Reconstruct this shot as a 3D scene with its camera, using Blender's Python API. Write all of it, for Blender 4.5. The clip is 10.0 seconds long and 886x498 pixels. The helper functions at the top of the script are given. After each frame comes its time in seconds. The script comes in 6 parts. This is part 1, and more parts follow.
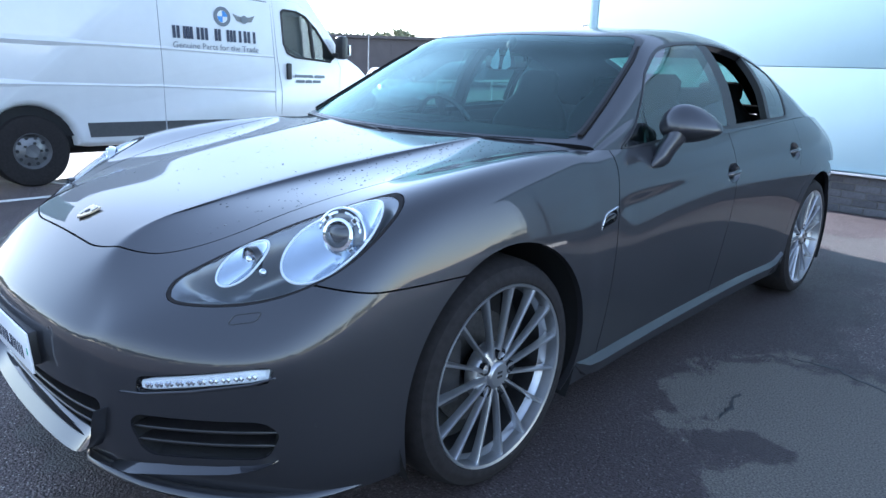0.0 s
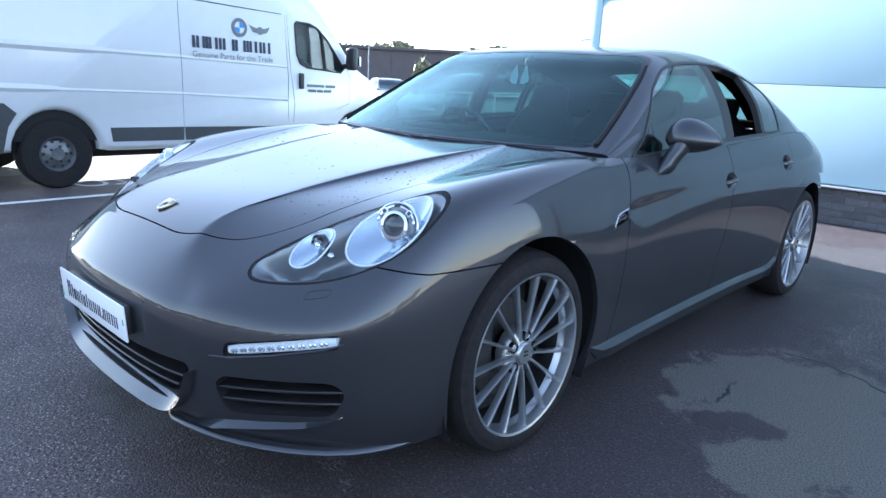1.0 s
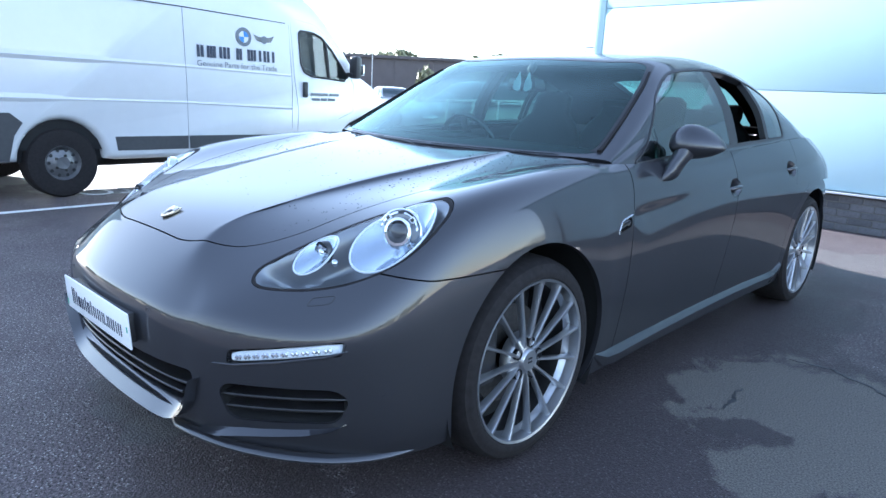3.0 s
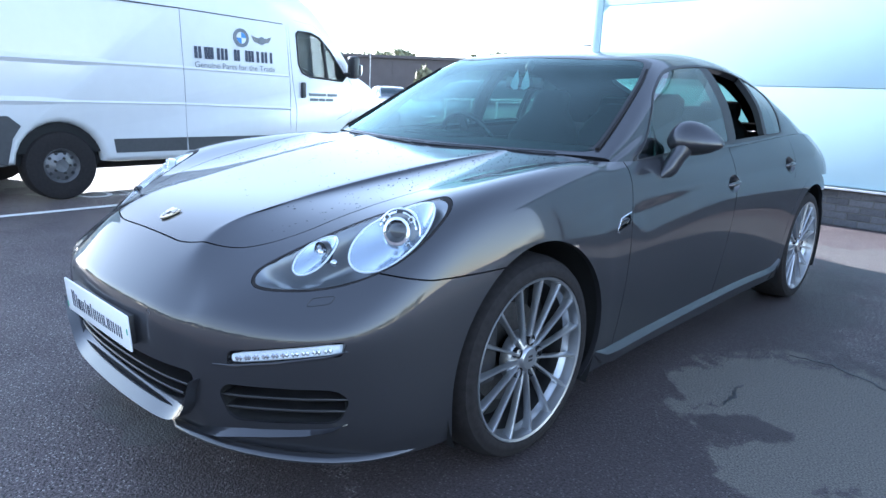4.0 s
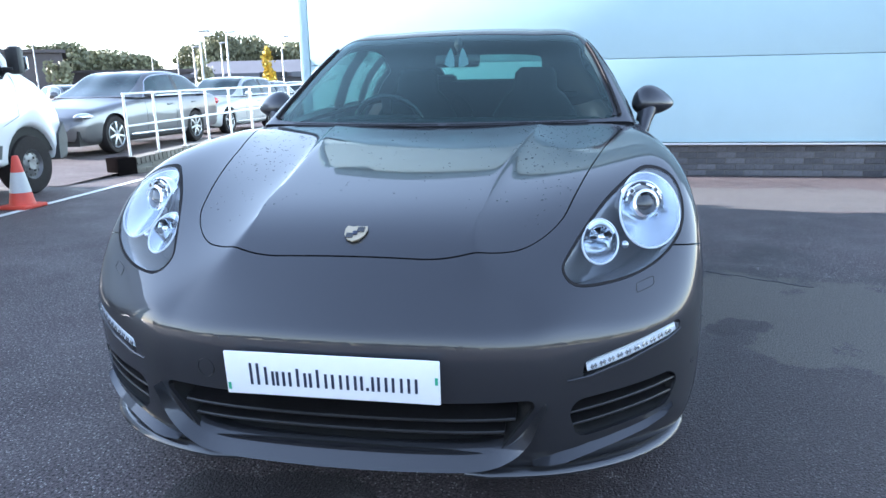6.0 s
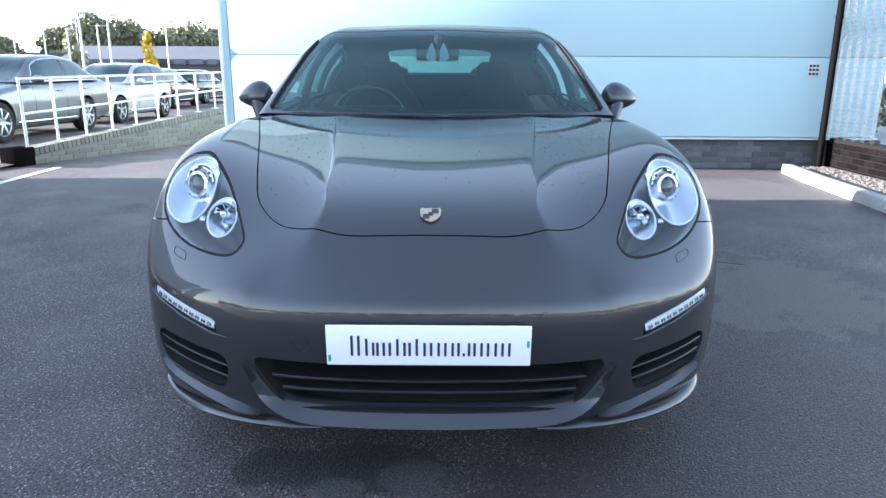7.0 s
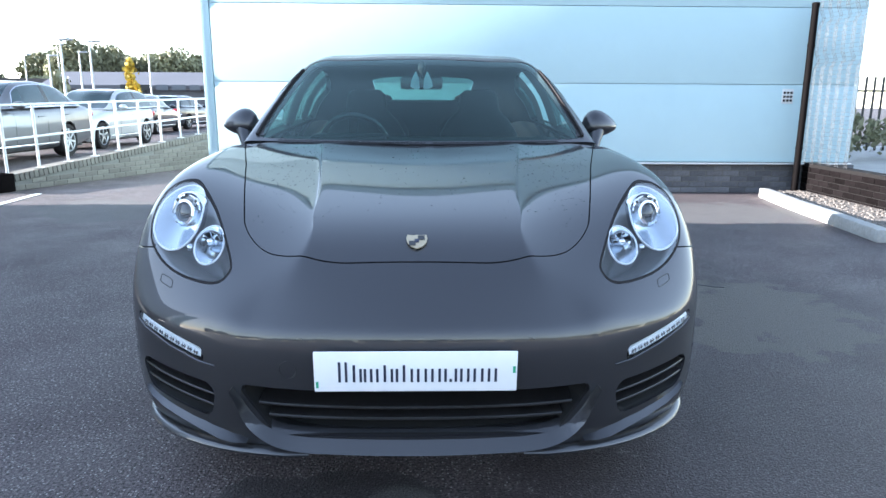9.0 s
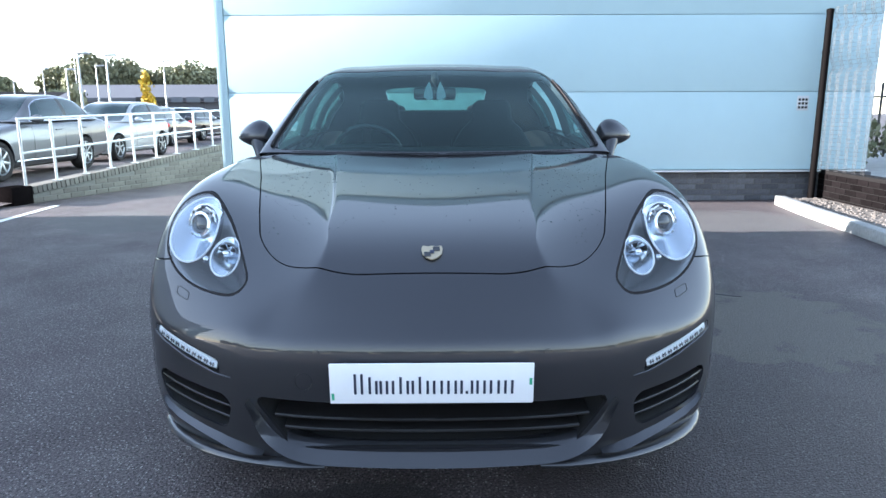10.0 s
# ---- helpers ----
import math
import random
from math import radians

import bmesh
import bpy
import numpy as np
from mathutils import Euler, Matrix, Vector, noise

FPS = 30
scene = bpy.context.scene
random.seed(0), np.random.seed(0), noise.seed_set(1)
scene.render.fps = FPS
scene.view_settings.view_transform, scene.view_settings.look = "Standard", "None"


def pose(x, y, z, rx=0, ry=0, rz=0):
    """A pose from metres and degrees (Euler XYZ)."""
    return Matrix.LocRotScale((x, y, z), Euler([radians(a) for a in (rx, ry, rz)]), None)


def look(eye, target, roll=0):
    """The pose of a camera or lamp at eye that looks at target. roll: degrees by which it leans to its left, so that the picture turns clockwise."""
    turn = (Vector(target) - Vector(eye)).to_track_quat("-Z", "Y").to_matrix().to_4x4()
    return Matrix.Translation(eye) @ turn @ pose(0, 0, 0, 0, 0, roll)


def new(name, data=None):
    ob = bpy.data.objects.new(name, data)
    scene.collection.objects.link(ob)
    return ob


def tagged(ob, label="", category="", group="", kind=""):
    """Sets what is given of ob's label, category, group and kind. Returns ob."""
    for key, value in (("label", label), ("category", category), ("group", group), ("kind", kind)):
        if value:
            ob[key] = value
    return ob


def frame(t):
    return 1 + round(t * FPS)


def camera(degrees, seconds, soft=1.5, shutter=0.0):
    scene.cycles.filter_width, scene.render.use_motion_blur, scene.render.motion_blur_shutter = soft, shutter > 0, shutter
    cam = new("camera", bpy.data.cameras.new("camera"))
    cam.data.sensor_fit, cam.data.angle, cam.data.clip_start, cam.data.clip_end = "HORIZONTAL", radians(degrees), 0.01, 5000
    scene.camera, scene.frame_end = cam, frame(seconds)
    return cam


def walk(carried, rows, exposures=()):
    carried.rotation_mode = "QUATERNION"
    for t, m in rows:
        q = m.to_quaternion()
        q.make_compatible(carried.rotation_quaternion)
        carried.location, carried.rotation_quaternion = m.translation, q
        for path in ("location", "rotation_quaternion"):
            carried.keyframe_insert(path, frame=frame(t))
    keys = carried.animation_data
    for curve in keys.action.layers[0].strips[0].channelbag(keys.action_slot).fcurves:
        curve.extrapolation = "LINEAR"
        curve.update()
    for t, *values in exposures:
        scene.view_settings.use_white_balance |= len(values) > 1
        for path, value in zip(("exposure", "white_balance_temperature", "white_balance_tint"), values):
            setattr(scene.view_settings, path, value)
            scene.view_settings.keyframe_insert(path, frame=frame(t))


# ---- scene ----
cam = camera(67.5, 10.0)
PATH = [
    (0, (2.028, -0.408, 1.196), (0.701, 0.999, 0.691), 2.4),
    (0.5, (2.057, -0.652, 1.203), (0.743, 0.784, 0.745), 2.9),
    (1, (2.121, -0.694, 1.199), (0.798, 0.729, 0.725), 3.3),
    (1.5, (2.117, -0.698, 1.196), (0.78, 0.716, 0.734), 2.9),
    (2, (2.113, -0.693, 1.192), (0.765, 0.707, 0.719), 2.8),
    (2.5, (2.117, -0.693, 1.194), (0.779, 0.723, 0.741), 3.3),
    (4, (2.124, -0.693, 1.195), (0.789, 0.725, 0.741), 2.5),
    (4.5, (1.985, -0.779, 1.181), (0.742, 0.715, 0.708), 3.7),
    (5, (1.539, -0.995, 1.156), (0.535, 0.658, 0.644), 1.4),
    (5.5, (0.979, -1.151, 1.14), (0.14, 0.591, 0.63), 1.4),
    (5.7, (0.779, -1.244, 1.143), (0.156, 0.594, 0.657), 0.4),
    (6.8, (0.058, -1.545, 1.135), (0.069, 0.397, 0.655), -0.9),
    (7, (0.036, -1.57, 1.144), (0.035, 0.367, 0.647), 0.3),
    (7.5, (0.01, -1.596, 1.15), (-0.007, 0.353, 0.705), -1.0),
    (8, (0.011, -1.603, 1.153), (-0.006, 0.348, 0.713), -1.1),
    (8.5, (0.023, -1.594, 1.151), (0.038, 0.357, 0.715), -0.2),
    (9, (0.028, -1.593, 1.156), (0.077, 0.361, 0.73), 0.3),
    (9.5, (0.021, -1.589, 1.159), (0.039, 0.369, 0.75), -0.2),
    (10, (0.021, -1.587, 1.16), (0.032, 0.373, 0.761), -0.2),
]
EXPOSURES = [(0, 2.8, 5420, 13), (2.5, 2.97, 5420, 13), (4.5, 3.08, 5500, 13), (5.5, 3.04, 5560, 13), (7.0, 3.02, 5850, 12), (9.0, 3.0, 5900, 11), (10.0, 2.86, 5900, 11)]
walk(cam, [(t, look(eye, target, roll)) for t, eye, target, roll in PATH], EXPOSURES)

# ---- light ----
SUN_EL, SUN_AZ = 12.5, 1.0        # degrees above the horizon; turned from -x towards +y
sun_way = Vector((-math.cos(radians(SUN_AZ)) * math.cos(radians(SUN_EL)), math.sin(radians(SUN_AZ)) * math.cos(radians(SUN_EL)), math.sin(radians(SUN_EL))))
world = bpy.data.worlds.new("world")
scene.world = world
world.use_nodes = True
wn = world.node_tree.nodes
wl = world.node_tree.links
sky = wn.new("ShaderNodeTexSky")
sky.sky_type = "NISHITA"
sky.sun_disc = False
sky.sun_elevation = radians(SUN_EL)
sky.sun_rotation = math.atan2(sun_way.x, sun_way.y)
sky.dust_density = 0.08
sky.air_density = 1.0
sky.altitude = 50
wn["Background"].inputs["Strength"].default_value = 0.15
grey = wn.new("ShaderNodeRGBToBW")        # thin bright cloud pales the blue
veil = wn.new("ShaderNodeMix")
veil.data_type = "RGBA"
veil_in = [i for i in veil.inputs if i.enabled]
veil_in[0].default_value = 0.42
wl.new(sky.outputs[0], grey.inputs[0])
wl.new(sky.outputs[0], veil_in[1])
wl.new(grey.outputs[0], veil_in[2])
high = wn.new("ShaderNodeMath")        # bright sky is compressed by hand, which dims the glow round the sun
high.operation, high.inputs[1].default_value, high.inputs[2].default_value = "MULTIPLY_ADD", 1 / 9.0, 1.0
soften = wn.new("ShaderNodeVectorMath")
soften.operation = "DIVIDE"
wl.new(grey.outputs[0], high.inputs[0])
wl.new([o for o in veil.outputs if o.enabled][0], soften.inputs[0])
wl.new(high.outputs[0], soften.inputs[1])
wl.new(soften.outputs[0], wn["Background"].inputs["Color"])
sun = new("sun", bpy.data.lights.new("sun", "SUN"))
sun.data.energy = 4.6
sun.data.angle = radians(0.5)
sun.data.color = (1.0, 0.92, 0.82)
sun.matrix_world = look(sun_way * 60, (0, 0, 0))

# ---- materials ----
def material(name, color, rough=0.5, metal=0.0, coat=0.0, grain=0.0, grain_size=40.0, stain=0.0, stain_size=1.5, bump=0.0, bump_size=200.0, spec=0.5, rough_var=0.0, piece=0.0, edge=1.0):
    """A surface with fine grain, broad stains, relief and, for pieces, a tone of their own."""
    m = bpy.data.materials.new(name)
    m.use_nodes = True
    n, l = m.node_tree.nodes, m.node_tree.links
    b = n["Principled BSDF"]
    b.inputs["Roughness"].default_value = rough
    b.inputs["Metallic"].default_value = metal
    b.inputs["Coat Weight"].default_value = coat
    b.inputs["Coat Roughness"].default_value = 0.02
    b.inputs["Coat IOR"].default_value = 1.58
    b.inputs["Specular IOR Level"].default_value = spec
    b.inputs["Specular Tint"].default_value = (edge, edge, edge, 1)
    b.inputs["Base Color"].default_value = (*color, 1)
    co = n.new("ShaderNodeTexCoord").outputs["Object"]
    last = None

    def noisy(size, detail, low, high):
        t = n.new("ShaderNodeTexNoise")
        t.inputs["Scale"].default_value = size
        t.inputs["Detail"].default_value = detail
        l.new(co, t.inputs["Vector"])
        r = n.new("ShaderNodeMapRange")
        r.inputs["From Min"].default_value, r.inputs["From Max"].default_value = 0.3, 0.7
        r.inputs["To Min"].default_value, r.inputs["To Max"].default_value = low, high
        l.new(t.outputs["Fac"], r.inputs["Value"])
        return r.outputs[0]

    factors = []
    if grain:
        factors.append(noisy(grain_size, 4, 1 - grain, 1 + grain))
    if stain:
        factors.append(noisy(stain_size, 6, 1 - stain, 1 + stain))
    if piece:
        r = n.new("ShaderNodeMapRange")
        r.inputs["To Min"].default_value, r.inputs["To Max"].default_value = 1 - piece, 1 + piece
        l.new(n.new("ShaderNodeObjectInfo").outputs["Random"], r.inputs["Value"])
        factors.append(r.outputs[0])
    if factors:
        last = factors[0]
        for f in factors[1:]:
            k = n.new("ShaderNodeMath")
            k.operation = "MULTIPLY"
            l.new(last, k.inputs[0]), l.new(f, k.inputs[1])
            last = k.outputs[0]
        v = n.new("ShaderNodeVectorMath")
        v.operation = "SCALE"
        v.inputs[0].default_value = color
        l.new(last, v.inputs["Scale"])
        l.new(v.outputs[0], b.inputs["Base Color"])
    if rough_var:
        l.new(noisy(stain_size * 1.7, 5, max(0.02, rough - rough_var), rough + rough_var), b.inputs["Roughness"])
    if bump:
        t = n.new("ShaderNodeTexNoise")
        t.inputs["Scale"].default_value, t.inputs["Detail"].default_value = bump_size, 4
        l.new(co, t.inputs["Vector"])
        k = n.new("ShaderNodeBump")
        k.inputs["Strength"].default_value, k.inputs["Distance"].default_value = bump, 0.004
        l.new(t.outputs["Fac"], k.inputs["Height"])
        l.new(k.outputs[0], b.inputs["Normal"])
    return m


def glass(name, tint, gloss=0.05, sheen=(1, 1, 1)):
    """A thin pane: tinted see-through with a mirror gloss that grows towards the edge of sight."""
    m = bpy.data.materials.new(name)
    m.use_nodes = True
    n, l = m.node_tree.nodes, m.node_tree.links
    n.remove(n["Principled BSDF"])
    t, g, x, f = n.new("ShaderNodeBsdfTransparent"), n.new("ShaderNodeBsdfGlossy"), n.new("ShaderNodeMixShader"), n.new("ShaderNodeLayerWeight")
    t.inputs["Color"].default_value = (*tint, 1)
    g.inputs["Roughness"].default_value = 0.0
    g.inputs["Color"].default_value = (*sheen, 1)
    f.inputs["Blend"].default_value = 0.5
    p, k = n.new("ShaderNodeMath"), n.new("ShaderNodeMath")
    p.operation, k.operation = "POWER", "MULTIPLY_ADD"
    p.inputs[1].default_value = 5.0
    k.inputs[1].default_value, k.inputs[2].default_value = 1 - gloss, gloss
    l.new(f.outputs["Facing"], p.inputs[0]), l.new(p.outputs[0], k.inputs[0])
    l.new(k.outputs[0], x.inputs[0]), l.new(t.outputs[0], x.inputs[1]), l.new(g.outputs[0], x.inputs[2])
    l.new(x.outputs[0], n["Material Output"].inputs["Surface"])
    return m


PAINT = material("grey_metallic_paint", (0.0445, 0.0448, 0.051), 0.38, 0.6, 0.85, grain=0.06, grain_size=900, stain=0.03, stain_size=2, spec=0.2, edge=0.35)
BLACK = material("black_plastic", (0.018, 0.018, 0.02), 0.5, grain=0.15, grain_size=60, bump=0.05)
GLOSS_BLACK = material("gloss_black", (0.01, 0.01, 0.011), 0.12, coat=0.5)
# near black: the shade inside recesses is put into this colour
DARK = material("shaded_inside", (0.005, 0.005, 0.0055), 0.8, grain=0.2)
# dark leather, dimmed further to paint in the cabin's shade
CABIN = material("shaded_dark_leather", (0.009, 0.009, 0.01), 0.65, spec=0.2, grain=0.2, bump=0.2, bump_size=120)
RUBBER = material("tyre_rubber", (0.02, 0.018, 0.0185), 0.8, spec=0.15, grain=0.2, grain_size=50, bump=0.2, bump_size=90)
ALLOY = material("silver_alloy", (0.40, 0.41, 0.43), 0.3, 0.85, 0.3, grain=0.04)
CHROME = material("chrome", (0.8, 0.82, 0.85), 0.07, 1.0)
SATIN = material("satin_silver", (0.55, 0.56, 0.6), 0.22, 0.9, 0.5)
# barrel and brake steel darkened to carry the shade behind the spokes
BARREL = material("shaded_rim_barrel", (0.035, 0.035, 0.037), 0.5, 0.6, grain=0.2, grain_size=20, stain=0.3, stain_size=8)
STEEL = material("brake_steel", (0.07, 0.067, 0.065), 0.45, 0.9, grain=0.2, grain_size=90)
CAR_GLASS = glass("tinted_glass", (0.42, 0.62, 0.60), 0.045, (0.72, 0.95, 0.92))
SIDE_GLASS = glass("side_glass", (0.21, 0.34, 0.32), 0.15)
REAR_GLASS = glass("rear_glass", (0.30, 0.50, 0.46), 0.05)
CLEAR = glass("clear_lens", (0.93, 0.95, 0.96), 0.04)
WHITE = material("white_paint", (0.585, 0.59, 0.60), 0.3, coat=0.5, grain=0.015, grain_size=8, stain=0.03, stain_size=0.9)
PLATE = material("white_plate", (0.82, 0.82, 0.84), 0.35, coat=0.3, grain=0.01)
INK = material("dark_ink", (0.02, 0.025, 0.05), 0.5)
PANEL = material("pale_blue_cladding", (0.45, 0.585, 0.62), 0.8, spec=0.0, grain=0.01, grain_size=5, stain=0.02, stain_size=0.6)
ASPHALT = material("asphalt", (0.079, 0.0635, 0.065), 0.64, grain=1.0, grain_size=100, stain=0.18, stain_size=1.3, rough_var=0.1, spec=0.32)


def aggregate(m, pale):
    """Small stones set in the binder: relief, and a pale one here and there."""
    n, l = m.node_tree.nodes, m.node_tree.links
    b = n["Principled BSDF"]
    co = n.new("ShaderNodeTexCoord").outputs["Object"]
    cells = n.new("ShaderNodeTexVoronoi")
    cells.inputs["Scale"].default_value = 125
    l.new(co, cells.inputs["Vector"])
    sep = n.new("ShaderNodeSeparateColor")
    l.new(cells.outputs["Color"], sep.inputs[0])
    pick = n.new("ShaderNodeMapRange")
    pick.inputs["From Min"].default_value, pick.inputs["From Max"].default_value = 0.76, 0.92
    l.new(sep.outputs[0], pick.inputs["Value"])
    core = n.new("ShaderNodeMapRange")
    core.inputs["From Min"].default_value, core.inputs["From Max"].default_value = 0.5, 0.25
    l.new(cells.outputs["Distance"], core.inputs["Value"])
    both = n.new("ShaderNodeMath")
    both.operation = "MULTIPLY"
    l.new(pick.outputs[0], both.inputs[0]), l.new(core.outputs[0], both.inputs[1])
    x = n.new("ShaderNodeMix")
    x.data_type = "RGBA"
    ins = [i for i in x.inputs if i.enabled]
    l.new(both.outputs[0], ins[0])
    l.new(b.inputs["Base Color"].links[0].from_socket, ins[1])
    ins[2].default_value = (*pale, 1)
    l.new([o for o in x.outputs if o.enabled][0], b.inputs["Base Color"])
    fine = n.new("ShaderNodeTexNoise")
    fine.inputs["Scale"].default_value, fine.inputs["Detail"].default_value = 190, 3
    l.new(co, fine.inputs["Vector"])
    high = n.new("ShaderNodeMath")
    high.operation = "MULTIPLY_ADD"
    l.new(cells.outputs["Distance"], high.inputs[0])
    high.inputs[1].default_value = -0.8
    l.new(fine.outputs["Fac"], high.inputs[2])
    k = n.new("ShaderNodeBump")
    k.inputs["Strength"].default_value, k.inputs["Distance"].default_value = 1.0, 0.005
    l.new(high.outputs[0], k.inputs["Height"])
    l.new(k.outputs[0], b.inputs["Normal"])


aggregate(ASPHALT, (0.36, 0.34, 0.33))


def tone_or_glare_patch(m, spots, color, rough, edge=2.6, amount=0.9):
    """Lays blotches of another tone (x, y, half-length, half-width) with ragged edges over a ground material."""
    n, l = m.node_tree.nodes, m.node_tree.links
    b = n["Principled BSDF"]
    co = n.new("ShaderNodeTexCoord").outputs["Object"]
    noise_tex = n.new("ShaderNodeTexNoise")
    noise_tex.inputs["Scale"].default_value, noise_tex.inputs["Detail"].default_value, noise_tex.inputs["Roughness"].default_value = edge, 10, 0.68
    l.new(co, noise_tex.inputs["Vector"])
    grains = n.new("ShaderNodeTexNoise")
    grains.inputs["Scale"].default_value, grains.inputs["Detail"].default_value = 150, 3
    l.new(co, grains.inputs["Vector"])
    total = None
    for x, y, rx, ry in spots:
        mp = n.new("ShaderNodeMapping")
        mp.inputs["Location"].default_value = (-x / rx, -y / ry, 0)
        mp.inputs["Scale"].default_value = (1 / rx, 1 / ry, 0)
        l.new(co, mp.inputs["Vector"])
        ln = n.new("ShaderNodeVectorMath")
        ln.operation = "LENGTH"
        l.new(mp.outputs[0], ln.inputs[0])
        if total is None:
            total = ln.outputs["Value"]
        else:
            k = n.new("ShaderNodeMath")
            k.operation = "MINIMUM"
            l.new(total, k.inputs[0]), l.new(ln.outputs["Value"], k.inputs[1])
            total = k.outputs[0]
    mix = n.new("ShaderNodeMath")
    mix.operation = "MULTIPLY_ADD"
    l.new(noise_tex.outputs["Fac"], mix.inputs[0])
    mix.inputs[1].default_value = 2.2
    l.new(total, mix.inputs[2])
    r = n.new("ShaderNodeMapRange")
    r.inputs["From Min"].default_value, r.inputs["From Max"].default_value = 2.02, 1.94
    r.inputs["To Min"].default_value, r.inputs["To Max"].default_value = 0, amount
    l.new(mix.outputs[0], r.inputs["Value"])
    tone = n.new("ShaderNodeVectorMath")
    tone.operation = "SCALE"
    tone.inputs[0].default_value = color
    g = n.new("ShaderNodeMapRange")
    g.inputs["From Min"].default_value, g.inputs["From Max"].default_value = 0.3, 0.7
    g.inputs["To Min"].default_value, g.inputs["To Max"].default_value = 0.4, 1.6
    l.new(grains.outputs["Fac"], g.inputs["Value"])
    l.new(g.outputs[0], tone.inputs["Scale"])
    for socket, value in (("Base Color", tone.outputs[0]), ("Roughness", None)):
        x = n.new("ShaderNodeMix")
        x.data_type = "RGBA" if socket == "Base Color" else "FLOAT"
        ins = [i for i in x.inputs if i.enabled]
        outs = [o for o in x.outputs if o.enabled]
        if b.inputs[socket].is_linked:
            l.new(b.inputs[socket].links[0].from_socket, ins[1])
        else:
            ins[1].default_value = b.inputs[socket].default_value
        l.new(r.outputs[0], ins[0])
        if value is not None:
            l.new(value, ins[2])
        else:
            ins[2].default_value = rough
        l.new(outs[0], b.inputs[socket])


# broad darker tone on the ground right of the car
tone_or_glare_patch(ASPHALT, [(1.55, 1.3, 1.5, 2.2), (.95, 2.6, .6, 2.2), (1.35, .1, 1.2, 1.0)], (0.034, 0.0255, 0.027), 0.5, 1.6, 0.62)
tone_or_glare_patch(ASPHALT, [(1.42, 2.25, .50, .60), (1.95, 2.0, .6, .72), (1.55, 1.60, .22, .25)], (0.132, 0.122, 0.107), 0.85, 4.0, 0.84)
tone_or_glare_patch(ASPHALT, [(1.42, 1.87, .16, .10), (1.30, 1.78, .08, .1)], (0.045, 0.036, 0.038), 0.6, 5.0)
tone_or_glare_patch(ASPHALT, [(-.20, .20, .34, .16), (-.47, .24, .16, .12)], (0.028, 0.026, 0.027), 0.45, 5.0, 0.7)
tone_or_glare_patch(ASPHALT, [(-.05, .16, .11, .11), (-.27, .11, .10, .06)], (0.12, 0.115, 0.11), 0.8, 9.0, 0.45)
# low sun's glare behind the van, put into the ground colour
tone_or_glare_patch(ASPHALT, [(-8.5, 3.0, 3.6, 4.0)], (0.22, 0.21, 0.195), 0.8, 0.7, 0.85)
# sunlit strip in front of the wall, painted as paler asphalt
tone_or_glare_patch(ASPHALT, [(2.6, 5.6, 2.6, .8), (-3.2, 5.8, 1.2, .9)], (0.11, 0.108, 0.105), 0.85, 1.6, 0.6)
BRICK = material("grey_brick", (0.095, 0.095, 0.105), 0.8, grain=0.18, grain_size=30, bump=0.4, bump_size=60, piece=0.3)
TAN_BRICK = material("tan_brick", (0.105, 0.097, 0.086), 0.85, grain=0.15, grain_size=30, bump=0.4, bump_size=60, piece=0.22)
MORTAR = material("mortar", (0.12, 0.116, 0.11), 0.9, grain=0.15, grain_size=60)
GOLD = material("gold_enamel", (0.55, 0.46, 0.32), 0.3, 0.8)
INTAKE_SLAT = material("grey_plastic_slat", (0.017, 0.016, 0.0165), 0.36, grain=0.12, grain_size=60, spec=0.5)
SLAT = material("black_slat", (0.006, 0.006, 0.007), 0.3, grain=0.1, spec=0.4)
LAMP_GREY = material("lamp_housing", (0.16, 0.17, 0.185), 0.3, 0.5, 0.3, grain=0.05)
BOWL = material("bright_reflector", (0.50, 0.56, 0.63), 0.14, 0.95)
FACET = material("faceted_reflector", (0.6, 0.63, 0.68), 0.06, 1.0, bump=1.0, bump_size=45)
LED = material("white_lens", (0.66, 0.69, 0.73), 0.15, coat=0.6)
GREEN = material("green_mark", (0.05, 0.35, 0.2), 0.5)
# cloth taken almost to black, so the cabin's shade is in its colour
LINER = material("shaded_cabin_cloth", (0.0035, 0.0035, 0.004), 0.95, spec=0.03, grain=0.1)
PALE = material("pale_plastic", (0.72, 0.80, 0.84), 0.3, coat=0.4)
VAN_TRIM = material("dark_grey_plastic", (0.042, 0.043, 0.046), 0.6, grain=0.12, grain_size=30, stain=0.1)
VAN_STEEL = material("painted_steel", (0.15, 0.15, 0.155), 0.45, 0.6, grain=0.15, grain_size=20)
BLUE = material("blue_enamel", (0.05, 0.2, 0.5), 0.35)
GREY_INK = material("grey_ink", (0.12, 0.13, 0.15), 0.5)
WORN_WHITE = material("worn_road_paint", (0.55, 0.545, 0.54), 0.75, grain=0.3, grain_size=70, stain=0.3, stain_size=5)
ROAD_WHITE = material("road_paint", (0.62, 0.62, 0.6), 0.7, grain=0.15, grain_size=60, stain=0.12, stain_size=3)
CONCRETE = material("pale_concrete", (0.33, 0.325, 0.31), 0.85, grain=0.12, grain_size=40, stain=0.12, stain_size=3, bump=0.3)
RAIL_WHITE = material("white_rail_paint", (0.46, 0.46, 0.455), 0.4, grain=0.03)
CONE_RED = material("cone_red", (0.55, 0.06, 0.035), 0.55, stain=0.1, stain_size=9)
SILVER = material("silver_car_paint", (0.13, 0.13, 0.137), 0.35, 0.7, 0.5)
PEARL = material("pale_car_paint", (0.42, 0.425, 0.43), 0.38, 0.5, 0.4)
NIGHT = material("black_car_paint", (0.02, 0.02, 0.025), 0.3, 0.3, 1.0)
